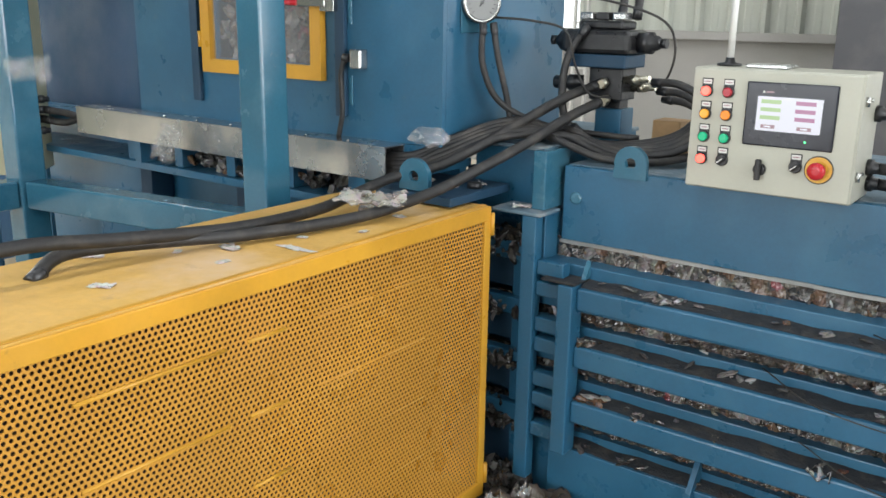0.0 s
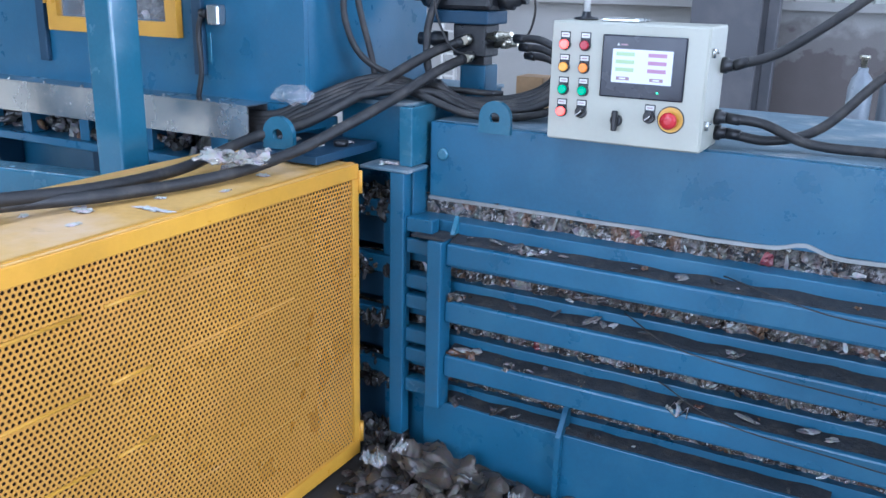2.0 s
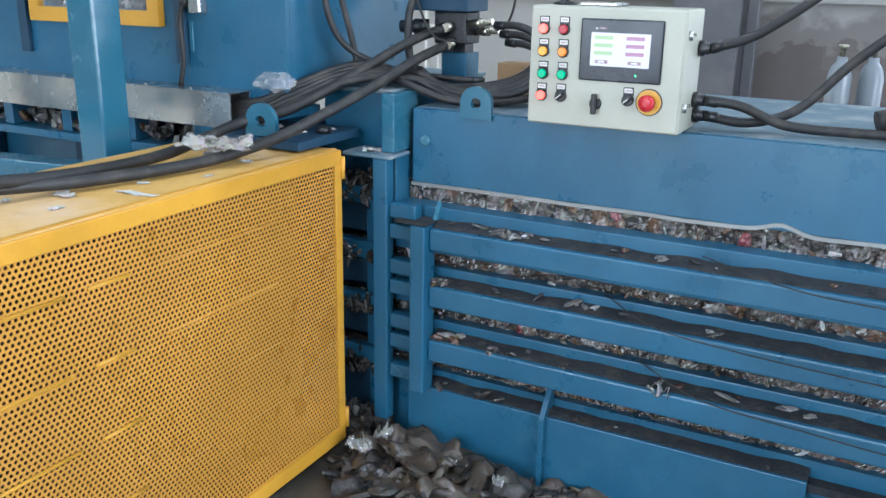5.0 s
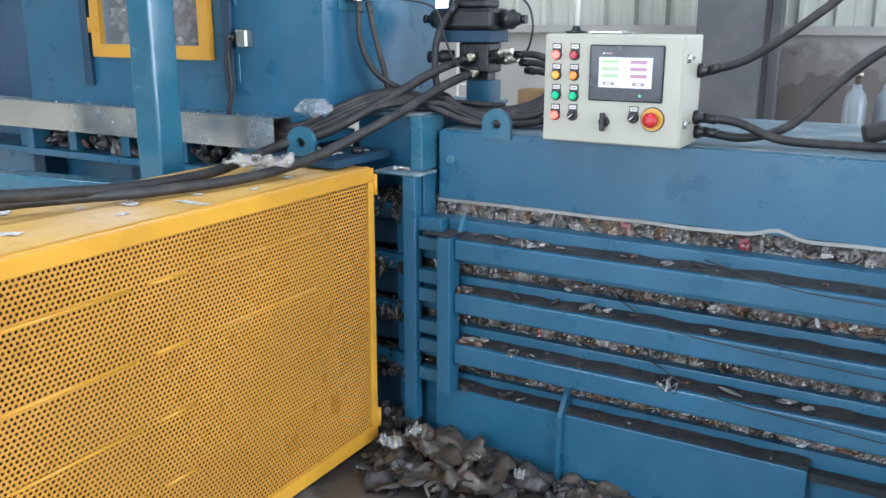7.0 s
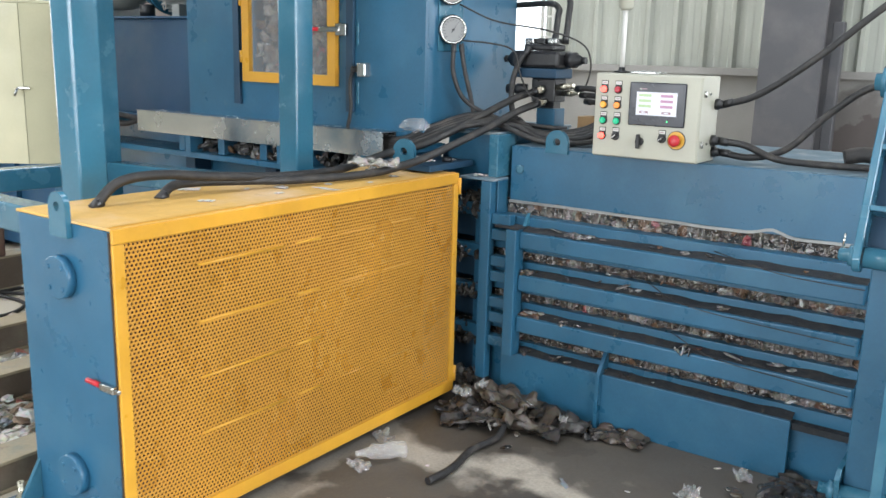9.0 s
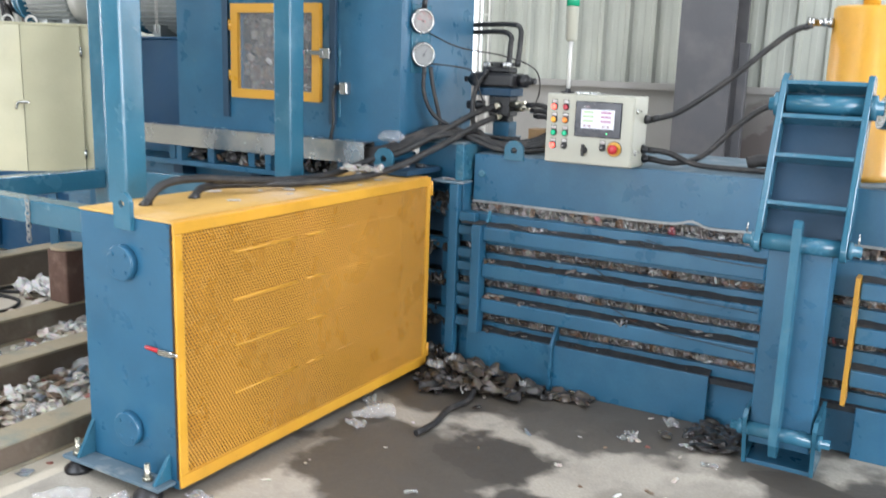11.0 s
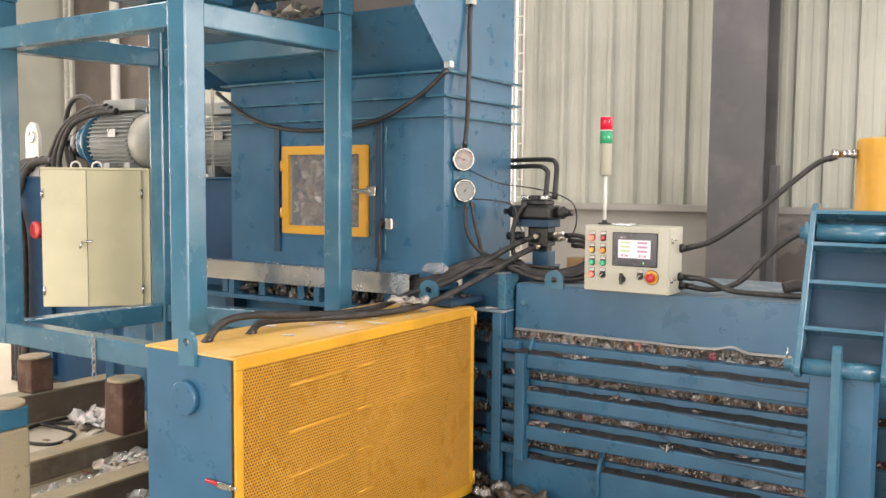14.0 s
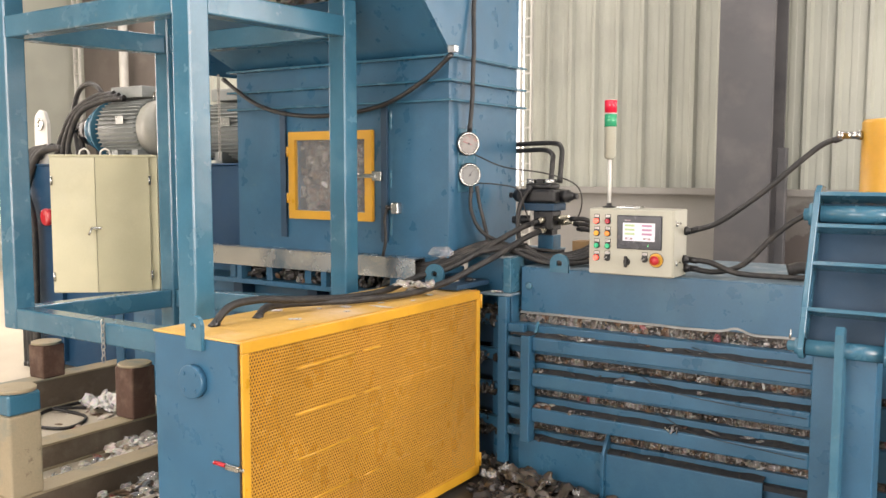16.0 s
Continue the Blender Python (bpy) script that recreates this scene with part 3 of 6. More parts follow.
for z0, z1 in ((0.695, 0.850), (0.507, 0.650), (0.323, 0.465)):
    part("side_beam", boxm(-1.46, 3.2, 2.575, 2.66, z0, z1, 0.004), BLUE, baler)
    # continues the side beam in darker blue, recess shade put into the colour
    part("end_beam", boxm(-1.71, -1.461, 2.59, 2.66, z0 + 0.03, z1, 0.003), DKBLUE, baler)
part("base_plate", boxm(-1.27, 0.0, 2.53, 2.545, 0.0, 0.236, 0.003), BLUE, baler)
part("base_plate", boxm(0.62, 3.2, 2.53, 2.545, 0.0, 0.23, 0.003), BLUE, baler)
part("base_recess", boxm(-1.46, 3.2, 2.59, 2.66, 0.0, 0.275), BLUE, baler)
part("base_ledge", boxm(-1.27, 3.2, 2.546, 2.589, 0.2, 0.225), GRIME, baler, "grimy ledge")
part("stiffener", prism(bmesh.new(), [(2.505, 0.0), (2.529, 0.0), (2.529, 0.2365), (2.588, 0.2365), (2.588, 0.325), (2.575, 0.325), (2.505, 0.235)], -0.785, -0.768, "x"), BLUE, baler)
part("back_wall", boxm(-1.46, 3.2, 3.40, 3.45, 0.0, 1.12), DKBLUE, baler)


def rail(x0, x1, z0, z1):
    bm = bmesh.new()
    block(bm, x0, x1, 2.505, 2.545, z0, z1, 0.007)
    return part("rail", bm, BLUE, baler)


for z0, z1 in ((0.724, 0.796), (0.534, 0.606), (0.345, 0.418)):
    rail(RX0, RX1, z0, z1)
    rail(0.58, 3.2, z0 - 0.02, z1 - 0.02)


def dirt_strip(x0, x1, y0, y1, z, seed):
    """Caked dirt lying on a ledge, with an uneven top and front edge."""
    n = int((x1 - x0) / 0.018)
    bm = bmesh.new()
    rows = []
    for k in range(n + 1):
        x = x0 + (x1 - x0) * k / n
        a = noise.noise(Vector((x * 9, seed, 0.0)))
        b = noise.noise(Vector((x * 31, seed, 4.0)))
        f = y0 + 0.006 * (1 + a) + 0.004 * b
        rows.append([bm.verts.new(q) for q in ((x, f, z), (x, f + 0.008, z + 0.004 + 0.002 * b), (x, (f + y1) / 2, z + 0.008 + 0.006 * a + 0.003 * b), (x, y1, z + 0.016 + 0.008 * a))])
    for A, B in zip(rows, rows[1:]):
        for i in range(3):
            bm.faces.new((A[i], A[i + 1], B[i + 1], B[i])).smooth = True
    return bm


for k, z in enumerate((0.7965, 0.6065, 0.4185)):
    part("ledge_dirt", dirt_strip(-1.18, RX1, 2.515, 2.574, z, 3.0 + 5 * k), GRIME, baler, "caked dirt on the rail")
    part("ledge_dirt", dirt_strip(0.58, 3.2, 2.515, 2.574, z - 0.02, 4.0 + 5 * k), GRIME, baler, "caked dirt on the rail")
part("base_dirt", dirt_strip(-1.27, 0.0, 2.535, 2.589, 0.2365, 23.0), GRIME, baler, "caked dirt on the base ledge")
part("rail_post", boxm(-1.238, -1.185, 2.478, 2.55, 0.235, 0.805, 0.005), BLUE, baler)
part("rail_post_cap", boxm(-1.30, -1.18, 2.485, 2.574, 0.806, 0.815, 0.003), GRIME, baler)
part("gusset", prism(bmesh.new(), [(2.541, 0.816), (2.574, 0.816), (2.574, 0.87)], -1.19, -1.175, "x"), BLUE2, baler)
bm = boxm(0.56, 0.578, 2.47, 2.56, 0.25, 0.80)
part("end_plate", bm, YELLOW, baler, "end plate with worn hazard-yellow edge")
# stub rails behind the guard
for k, zc in enumerate((0.835, 0.765, 0.645, 0.575, 0.455, 0.385, 0.275)):
    part("stub_rail", boxm(-1.335, -1.239, 2.515, 2.56, zc - 0.024, zc + 0.024, 0.005), BLUE, baler)
part("upright_bar", boxm(-1.388, -1.336, 2.50, 2.545, 0.09, 1.0, 0.004), BLUE, baler)
part("upright_plate", boxm(-1.47, -1.42, 2.66, 2.70, 0.0, 1.06, 0.004), BLUE, baler)
part("upright_cap", boxm(-1.50, -1.318, 2.495, 2.62, 1.001, 1.012, 0.003), DUSTY, baler)
part("corner_plate", boxm(-1.382, -1.335, 2.545, 2.70, 1.013, 1.20, 0.004), BLUE2, baler)
part("corner_plate", boxm(-1.36, -1.335, 2.56, 2.70, 0.80, 1.0, 0.004), BLUE, baler)
part("neck_side", boxm(-1.66, -1.383, 2.63, 3.3, 0.90, 1.19, 0.004), BLUE, baler)
for k in range(4):
    zc = 0.86 - 0.19 * k
    part("stub_rail", boxm(-1.70, -1.40, 2.555, 2.60, zc - 0.03, zc + 0.03, 0.005), BLUE, baler)
part("bolt", lathe(bmesh.new(), (-1.268, 2.63, 1.05), (0, -1, 0), [(0, 0.02), (0.006, 0.02), (0.010, 0.014)], 20), BLUE2, baler)


def lug(name, x, y, z, parent, w=0.10, h=0.085, th=0.018, axis="y", mat=BLUE2):
    """A lifting eye: rounded plate with a hole."""
    bm = bmesh.new()
    n = 16
    out, inn = [], []
    r = w / 2
    for i in range(n + 1):
        a = math.pi * i / n
        out.append((r * math.cos(a), h - r + r * math.sin(a)))
    out = [(r, 0.0)] + out + [(-r, 0.0)]
    m = len(out)
    hr = w * 0.17
    inn = []
    for u, v in out:
        a = math.atan2(v - (h - r), u)
        inn.append((hr * math.cos(a), (h - r) + hr * math.sin(a)))
    def P(u, v, t):
        return (x + u, y + t, z + v) if axis == "y" else (x + t, y + u, z + v)
    rings = [[bm.verts.new(P(u, v, t)) for u, v in o] for o, t in ((out, 0), (inn, 0), (out, th), (inn, th))]
    for i in range(m):
        j = (i + 1) % m
        for A, B in ((0, 1), (1, 3), (3, 2), (2, 0)):
            bm.faces.new((rings[A][i], rings[A][j], rings[B][j], rings[B][i]))
    return part(name, bm, mat, parent)


lug("lifting_eye", -1.085, 2.612, 1.135, baler, 0.105, 0.10)
lug("lifting_eye", -1.66, 2.29, 1.075, baler, 0.115, 0.10)
part("eye_shelf", boxm(-1.80, -1.50, 2.27, 2.60, 1.045, 1.072, 0.003), DKBLUE, baler)
part("plug", lathe(bmesh.new(), (-1.545, 2.46, 1.0725), (0, 0, 1), [(0, 0.024), (0.016, 0.024), (0.019, 0.018)], 20), BLACK, baler, "black round plug")
# packed scrap between the beams: a crumpled face in each slot, and loose pieces on it


def crumpled_face(x0, x1, z0, z1, y, seed, owner, fold=1.0):
    """Wrinkled film pressed into a slot."""
    nx, nz = int((x1 - x0) / 0.0065), max(9, int((z1 - z0) / 0.008))
    verts, faces = [], []
    for i in range(nx + 1):
        for j in range(nz + 1):
            x, z = x0 + (x1 - x0) * i / nx, z0 + (z1 - z0) * j / nz
            a = noise.noise(Vector((x * 17, z * 14, seed)))
            b = noise.noise(Vector((x * 46 + 7, z * 40, seed + 3)))
            c = noise.noise(Vector((x * 140 + 3, z * 140, seed + 5)))
            verts.append((x + 0.004 * b, y - fold * (0.034 * abs(a) + 0.016 * abs(b)) - 0.004 * c, z + 0.005 * c))
    for i in range(nx):
        for j in range(nz):
            k = i * (nz + 1) + j
            faces.append((k, k + nz + 1, k + nz + 2, k + 1))
    me = bpy.data.meshes.new("packed_scrap")
    me.from_pydata(verts, [], faces)
    me.materials.append(PACKED)
    ob = new("packed_scrap", me)
    ob.parent, ob.matrix_parent_inverse = owner, Matrix.Translation(-Vector(owner.location))
    return tagged(ob, "crushed clear bottles pressed together")


rng = np.random.RandomState(5)
for k, (z0, z1) in enumerate(((0.83, 0.915), (0.64, 0.70), (0.455, 0.512), (0.268, 0.33))):
    crumpled_face(-1.33 if k == 0 else -1.70, 3.15, z0, z1, 2.650 if k == 0 else 2.625, 3.0 + 11 * k, baler)
# bottle slivers, the pale ones painted as glints
pl = []
for k, (z0, z1) in enumerate(((0.845, 0.90), (0.645, 0.69), (0.462, 0.50), (0.27, 0.315))):
    for x in np.arange(-1.30, 3.1, 0.06):
        pl.append((x + rng.uniform(-0.02, 0.02), (2.64 if k == 0 else 2.612) + rng.uniform(-0.012, 0.012), rng.uniform(z0, z1), rng.uniform(0.0025, 0.008), rng.uniform(1.5, 4.0)))
stuff("loose_scrap", pl, 7, BOTTLES, "loose crushed bottle pieces and pale glint slivers in the slots", "", 0.35, 1.0, baler)
pl = []
for z in (0.808, 0.618, 0.430, 0.248):
    for k in range(13):
        x = -1.17 + 1.5 * rng.uniform(0, 1) ** 1.8
        pl.append((x, 2.548 + rng.uniform(-0.012, 0.012), z + rng.uniform(-0.004, 0.006), rng.uniform(0.004, 0.013), rng.uniform(1, 3.2)))
stuff("ledge_scrap", pl, 8, SCRAP, "bits of plastic and paper caught on the ledges", "", 0.5, 0.5, baler)
pl = []
for z0, z1 in ((0.855, 0.93), (0.655, 0.69), (0.47, 0.50), (0.25, 0.315)):
    for k in range(60):
        pl.append((rng.uniform(-1.64, -1.36), 2.57 + rng.uniform(-0.03, 0.03), rng.uniform(z0 - 0.02, z1), rng.uniform(0.006, 0.016), rng.uniform(1, 2.4)))
for k in range(70):
    pl.append((rng.uniform(-1.60, -1.36), rng.uniform(2.43, 2.56), rng.uniform(0.012, 0.09), rng.uniform(0.012, 0.03), rng.uniform(1, 2.2)))
stuff("end_scrap", pl, 9, DARKFILM, "crushed bottles packed behind the guard's end", "", 0.55, 1.0, baler)
for k, (x, z, sz) in enumerate(((-1.13, 0.405, 0.10), (-0.93, 0.40, 0.10), (-1.15, 0.595, 0.08), (-0.90, 0.79, 0.09), (-0.72, 0.405, 0.05), (-0.42, 0.40, 0.10))):
    film_scrap("caught_film", (x, 2.545, z + 0.006), sz, 130 + k, SCRAP if k != 4 else SCRAPLIGHT, "torn film caught on a press ledge", turn=0.3 * k, tall=0.4)
for k, pts in enumerate(([(-0.35, 2.55, 0.83), (-0.1, 2.48, 0.80), (0.1, 2.475, 0.79), (0.2, 2.47, 0.79)], [(-0.62, 2.57, 0.66), (-0.45, 2.49, 0.62), (-0.2, 2.475, 0.60), (0.19, 2.475, 0.585)], [(-0.5, 2.57, 0.47), (-0.3, 2.49, 0.43), (0.0, 2.48, 0.41), (0.19, 2.475, 0.40)])):
    solid("baling_wire", tube(bmesh.new(), pts, 0.0022, 6), RUBBER, "thin dark baling wire trailing over the rails", "wire", "baling wires")

# ---- the feed hopper over the chamber ----
hop = thing("feed_hopper", (-2.46, 2.8, 0.0), "blue steel feed hopper with a yellow-framed inspection door", "hopper")
HX0, HX1, HY0, HY1 = -3.27, -1.665, 2.44, 3.18
WX0, WX1, WZ0, WZ1 = -2.755, -2.225, 1.43, 1.845


def holed_plate(x0, x1, z0, z1, hx0, hx1, hz0, hz1, ya, yb):
    bm = bmesh.new()
    out, inn = ((x0, z0), (x1, z0), (x1, z1), (x0, z1)), ((hx0, hz0), (hx1, hz0), (hx1, hz1), (hx0, hz1))
    r = [[bm.verts.new((u, y, v)) for u, v in o] for o, y in ((out, ya), (inn, ya), (out, yb), (inn, yb))]
    for i in range(4):
        j = (i + 1) % 4
        for A, B in ((0, 1), (1, 3), (3, 2), (2, 0)):
            bm.faces.new((r[A][i], r[A][j], r[B][j], r[B][i]))
    return bm


part("front_wall", holed_plate(HX0, HX1, 1.19, 2.04, WX0, WX1, WZ0, WZ1, HY0, HY0 + 0.02), BLUE, hop)
part("side_wall", boxm(HX1 - 0.02, HX1, HY0 + 0.021, HY1, 1.19, 2.04), BLUE, hop)
part("side_wall", boxm(HX0, HX0 + 0.02, HY0 + 0.021, HY1, 1.19, 2.04), BLUE, hop)
part("back_wall", boxm(HX0, HX1, HY1 + 0.001, HY1 + 0.02, 1.19, 2.04), BLUE, hop)
for z in (2.04, 2.145, 2.275):
    part("flange", boxm(HX0 - 0.045, HX1 + 0.045, HY0 - 0.045, HY1 + 0.06, z, z + 0.012, 0.002), BLUE2, hop)
for z0, z1 in ((2.053, 2.144), (2.158, 2.274)):
    bm = bmesh.new()
    block(bm, HX0, HX1, HY0, HY0 + 0.02, z0, z1)
    block(bm, HX1 - 0.02, HX1, HY0 + 0.021, HY1, z0, z1)
    block(bm, HX0, HX0 + 0.02, HY0 + 0.021, HY1, z0, z1)
    block(bm, HX0, HX1, HY1 + 0.001, HY1 + 0.02, z0, z1)
    part("collar", bm, BLUE, hop)
# flared lip and tall side plate of the charging mouth
bm = bmesh.new()
V = [bm.verts.new(p) for p in ((HX0, 2.44, 2.288), (HX1, 2.44, 2.288), (HX1, 2.13, 2.575), (HX0 - 0.30, 2.13, 2.575),
                               (HX0, 2.47, 2.288), (HX1, 2.47, 2.288), (HX1, 2.16, 2.575), (HX0 - 0.30, 2.16, 2.575))]
for q in ((0, 1, 2, 3), (7, 6, 5, 4), (0, 4, 5, 1), (1, 5, 6, 2), (2, 6, 7, 3), (3, 7, 4, 0)):
    bm.faces.new([V[i] for i in q])
part("flared_lip", bm, BLUE, hop)
part("mouth_side", prism(bmesh.new(), [(2.44, 2.288), (3.18, 2.288), (3.18, 4.2), (2.13, 4.2), (2.13, 2.575)], HX1 + 0.002, HX1 + 0.02, "x"), BLUE, hop)
part("mouth_back", boxm(HX0 - 0.3, HX1, 3.18, 3.20, 2.288, 4.2), BROWNWALL, hop, "worn brown inner back plate")
part("mouth_side", prism(bmesh.new(), [(2.44, 2.288), (3.18, 2.288), (3.18, 4.2), (2.13, 4.2), (2.13, 2.575)], HX0 - 0.32, HX0 - 0.302, "x"), BLUE, hop)
# inspection door
FX0, FX1, FZ0, FZ1 = -2.808, -2.17, 1.376, 1.898
y0, y1 = HY0 - 0.03, HY0 - 0.002
door = part("inspection_door", holed_plate(FX0, FX1, FZ0, FZ1, FX0 + 0.05, FX1 - 0.05, FZ0 + 0.05, FZ1 - 0.05, y0, y1), YELLOW, hop, "yellow framed inspection door")
pane = part("pane", boxm(FX0 + 0.045, FX1 - 0.045, HY0 - 0.012, HY0 - 0.008, FZ0 + 0.045, FZ1 - 0.045), PANE, door, "dusty clear pane")
pane.visible_shadow = False
for zc in (1.50, 1.78):
    part("hinge", rodm((FX0 - 0.008, y0 + 0.005, zc - 0.03), (FX0 - 0.008, y0 + 0.005, zc + 0.03), 0.011), YELLOW, door)
latch = part("latch", boxm(FX1 - 0.09, FX1 + 0.04, y0 - 0.02, y0 - 0.001, 1.625, 1.65, 0.004), STEEL, door, "steel toggle latch with red grip")
part("grip", rodm((FX1 - 0.19, y0 - 0.02, 1.638), (FX1 - 0.09, y0 - 0.014, 1.638), 0.009), RED, latch)
part("latch_base", boxm(FX1 + 0.01, FX1 + 0.075, y0 - 0.012, HY0 - 0.001, 1.61, 1.665, 0.003), STEEL, latch)
pl = [(rng.uniform(WX0 - 0.05, WX1 + 0.05), HY0 + 0.05 + rng.uniform(0, 0.04), rng.uniform(WZ0, WZ1), rng.uniform(0.010, 0.026), rng.uniform(0.8, 1.6)) for k in range(70)]
crumpled_face(WX0 - 0.02, WX1 + 0.02, WZ0 - 0.02, WZ1 + 0.02, HY0 + 0.10, 77.0, hop, 1.6)
stuff("bottles_inside", pl, 12, BOTTLES, "crumpled clear bottles behind the pane", "", 0.4, 1.0, hop)
for x in (-2.865, -2.09):
    part("guide_strip", boxm(x - 0.022, x + 0.022, HY0 - 0.02, HY0 - 0.001, 1.26, 2.03, 0.003), DKBLUE, hop)
for z in (1.35, 1.62, 1.95):
    part("weld_seam", boxm(-2.06, -2.045, HY0 - 0.006, HY0 - 0.001, z - 0.05, z + 0.05, 0.002), BLUE2, hop)
sw = part("limit_switch", boxm(-2.028, -1.978, HY0 - 0.04, HY0 - 0.001, 1.425, 1.49, 0.006), GALV, hop, "zinc limit switch box")
part("gland", rodm((-2.035, HY0 - 0.025, 1.46), (-2.065, HY0 - 0.025, 1.46), 0.014), BLACK, sw)
part("switch_cable", tube(bmesh.new(), [(-2.06, HY0 - 0.025, 1.46), (-2.075, HY0 - 0.03, 1.40), (-2.07, HY0 - 0.03, 1.28), (-2.09, HY0 - 0.03, 1.19)], 0.009), RUBBER, sw)
part("skirt", boxm(HX0, HX1, HY0 - 0.004, HY0 + 0.018, 1.13, 1.189), BLUE, hop)
part("foot_slab", boxm(-1.66, -1.372, 2.60, 3.30, 1.191, 1.205, 0.003), DUSTY, hop, "dusty ledge plate beside the hopper")
# chamber below the hopper
body = thing("press_body", (-3.0, 2.9, 0.0), "blue press body below the hopper with scrap on its ledges", "press body")
part("side_plate", boxm(-4.6, -1.72, 2.62, 2.66, 0.0, 1.13), BLUE, body)
part("deck", boxm(-4.6, -1.70, 2.42, 2.66, 1.10, 1.128), BLUE, body)
part("shelf", boxm(-4.3, -1.72, 2.36, 2.62, 0.955, 0.985, 0.003), BLUE, body)
for x in np.arange(-3.3, -1.7, 0.32):
    part("rib", boxm(x, x + 0.05, 2.38, 2.615, 0.986, 1.098, 0.003), BLUE, body)
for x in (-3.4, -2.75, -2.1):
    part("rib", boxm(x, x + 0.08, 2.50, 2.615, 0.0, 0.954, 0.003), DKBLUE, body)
part("lower_band", boxm(-4.6, -1.72, 2.55, 2.615, 0.62, 0.74, 0.003), BLUE, body)
pl = [(rng.uniform(-3.35, -1.75), rng.uniform(2.4, 2.6), 0.99 + rng.uniform(0, 0.05), rng.uniform(0.008, 0.026), rng.uniform(1, 2.2)) for k in range(240)]
stuff("shelf_scrap", pl, 21, SCRAP, "scrap caught on the shelf", "", 0.4, 1.0, body)

# galvanised trunking along the hopper's foot
ch = thing("cable_trunking", (-2.6, 2.34, 1.07), "galvanized steel cable trunking with open end", "cable trunking")
CX0, CX1 = -3.60, -1.815
part("trunking_body", prism(bmesh.new(), [(2.335, 1.184), (2.335, 1.075), (2.435, 1.075), (2.435, 1.184), (2.43, 1.184), (2.43, 1.08), (2.34, 1.08), (2.34, 1.184)], CX0, CX1, "x"), GALV, ch)
part("trunking_lid", boxm(CX0, CX1, 2.330, 2.440, 1.185, 1.190, 0.001), GALV, ch)
for x in np.arange(-3.2, -1.9, 0.2):
    part("screw", rodm((x, 2.36, 1.19), (x, 2.36, 1.194), 0.006, n=8), STEEL, ch)
for x in (-3.2, -2.5, -1.95):
    part("bracket", boxm(x, x + 0.04, 2.345, 2.43, 0.986, 1.0745), BLUE, ch)

# ---- tower frame over the guard ----
tw = thing("tower_frame", (-2.8, 1.6, 0.0), "blue square-tube support frame carrying a tank", "steel frame")
PW = 0.108
POSTS = {"a": (-3.355, 0.985), "b": (-2.005, 0.98), "c": (-2.105, 2.087), "d": (-3.27, 1.905)}  # post centres
TURN = radians(1)
HEAD = {"a": 2.32, "b": 2.32, "c": 2.365, "d": 2.335}  # undersides of the upper beams at each post


def turned_box(cx, cy, w, d, z0, z1, angle, bev=0.008):
    bm = boxm(-w / 2, w / 2, -d / 2, d / 2, z0, z1, bev)
    bmesh.ops.transform(bm, matrix=Matrix.Translation((cx, cy, 0)) @ Matrix.Rotation(angle, 4, "Z"), verts=bm.verts[:])
    return bm


for k, (x, y) in POSTS.items():
    part("post", turned_box(x, y, PW, PW, 0.86 if k == "a" else 0.0, 2.56, TURN), BLUE2, tw)
    part("post_head", turned_box(x, y, PW + 0.008, PW + 0.008, 2.561, 2.70, TURN, 0.006), BLUE2, tw)


def cross_beam(p, q, zp, zq, h=0.105, d=0.10):
    """A square tube between two posts whose ends may lie at different heights."""
    (x0, y0), (x1, y1) = POSTS[p], POSTS[q]
    n = math.hypot(x1 - x0, y1 - y0)
    half = (n - PW + 0.004) / 2
    bm = boxm(-half, half, -d / 2, d / 2, 0.0, h, 0.008)
    for v in bm.verts:
        v.co.z += (zp + zq) / 2 + (zq - zp) * v.co.x / n
    bmesh.ops.transform(bm, matrix=Matrix.Translation(((x0 + x1) / 2, (y0 + y1) / 2, 0)) @ Matrix.Rotation(math.atan2(y1 - y0, x1 - x0), 4, "Z"), verts=bm.verts[:])
    return part("cross_beam", bm, BLUE2, tw)


for p, q in (("a", "b"), ("d", "c"), ("a", "d"), ("b", "c")):
    cross_beam(p, q, 0.862, 0.862)
    cross_beam(p, q, HEAD[p], HEAD[q])
part("tray_floor", turned_box(-2.70, 1.52, 1.50, 1.36, 2.701, 2.71, radians(1), 0.002), BLUE2, tw)
for dx, dy, w, d in ((0.0, -0.68, 1.50, 0.012), (0.0, 0.68, 1.50, 0.012), (-0.744, 0.0, 0.012, 1.346), (0.744, 0.0, 0.012, 1.346)):
    part("tray_side", turned_box(-2.70 + dx, 1.52 + dy, w, d, 2.711, 2.86, radians(1), 0.003), BLUE2, tw)
part("tray_outlet", turned_box(-2.60, 1.60, 0.22, 0.22, 2.58, 2.70, radians(1), 0.004), BLUE, tw)

# ---- yellow guard box ----
gb = thing("pump_guard_box", (-1.7, 1.55, 0.0), "blue steel box with a yellow perforated guard door, dusty yellow lid", "machine guard")
GX0, GX1, GY0, GY1, GZ0, GZ1 = -1.935, -1.452, 0.70, 2.40, 0.055, 1.035
part("end_panel", boxm(GX0, GX1 - 0.002, GY0, GY0 + 0.012, 0.03, 1.028, 0.003), BLUE, gb)
part("end_panel", boxm(GX0, GX1 - 0.002, GY1 - 0.012, GY1, 0.03, 1.028, 0.003), BLUE, gb)
part("back_panel", boxm(GX0, GX0 + 0.012, GY0 + 0.013, GY1 - 0.013, 0.03, 1.028), BLUE, gb)
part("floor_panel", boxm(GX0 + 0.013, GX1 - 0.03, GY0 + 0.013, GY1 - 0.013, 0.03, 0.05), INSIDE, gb)
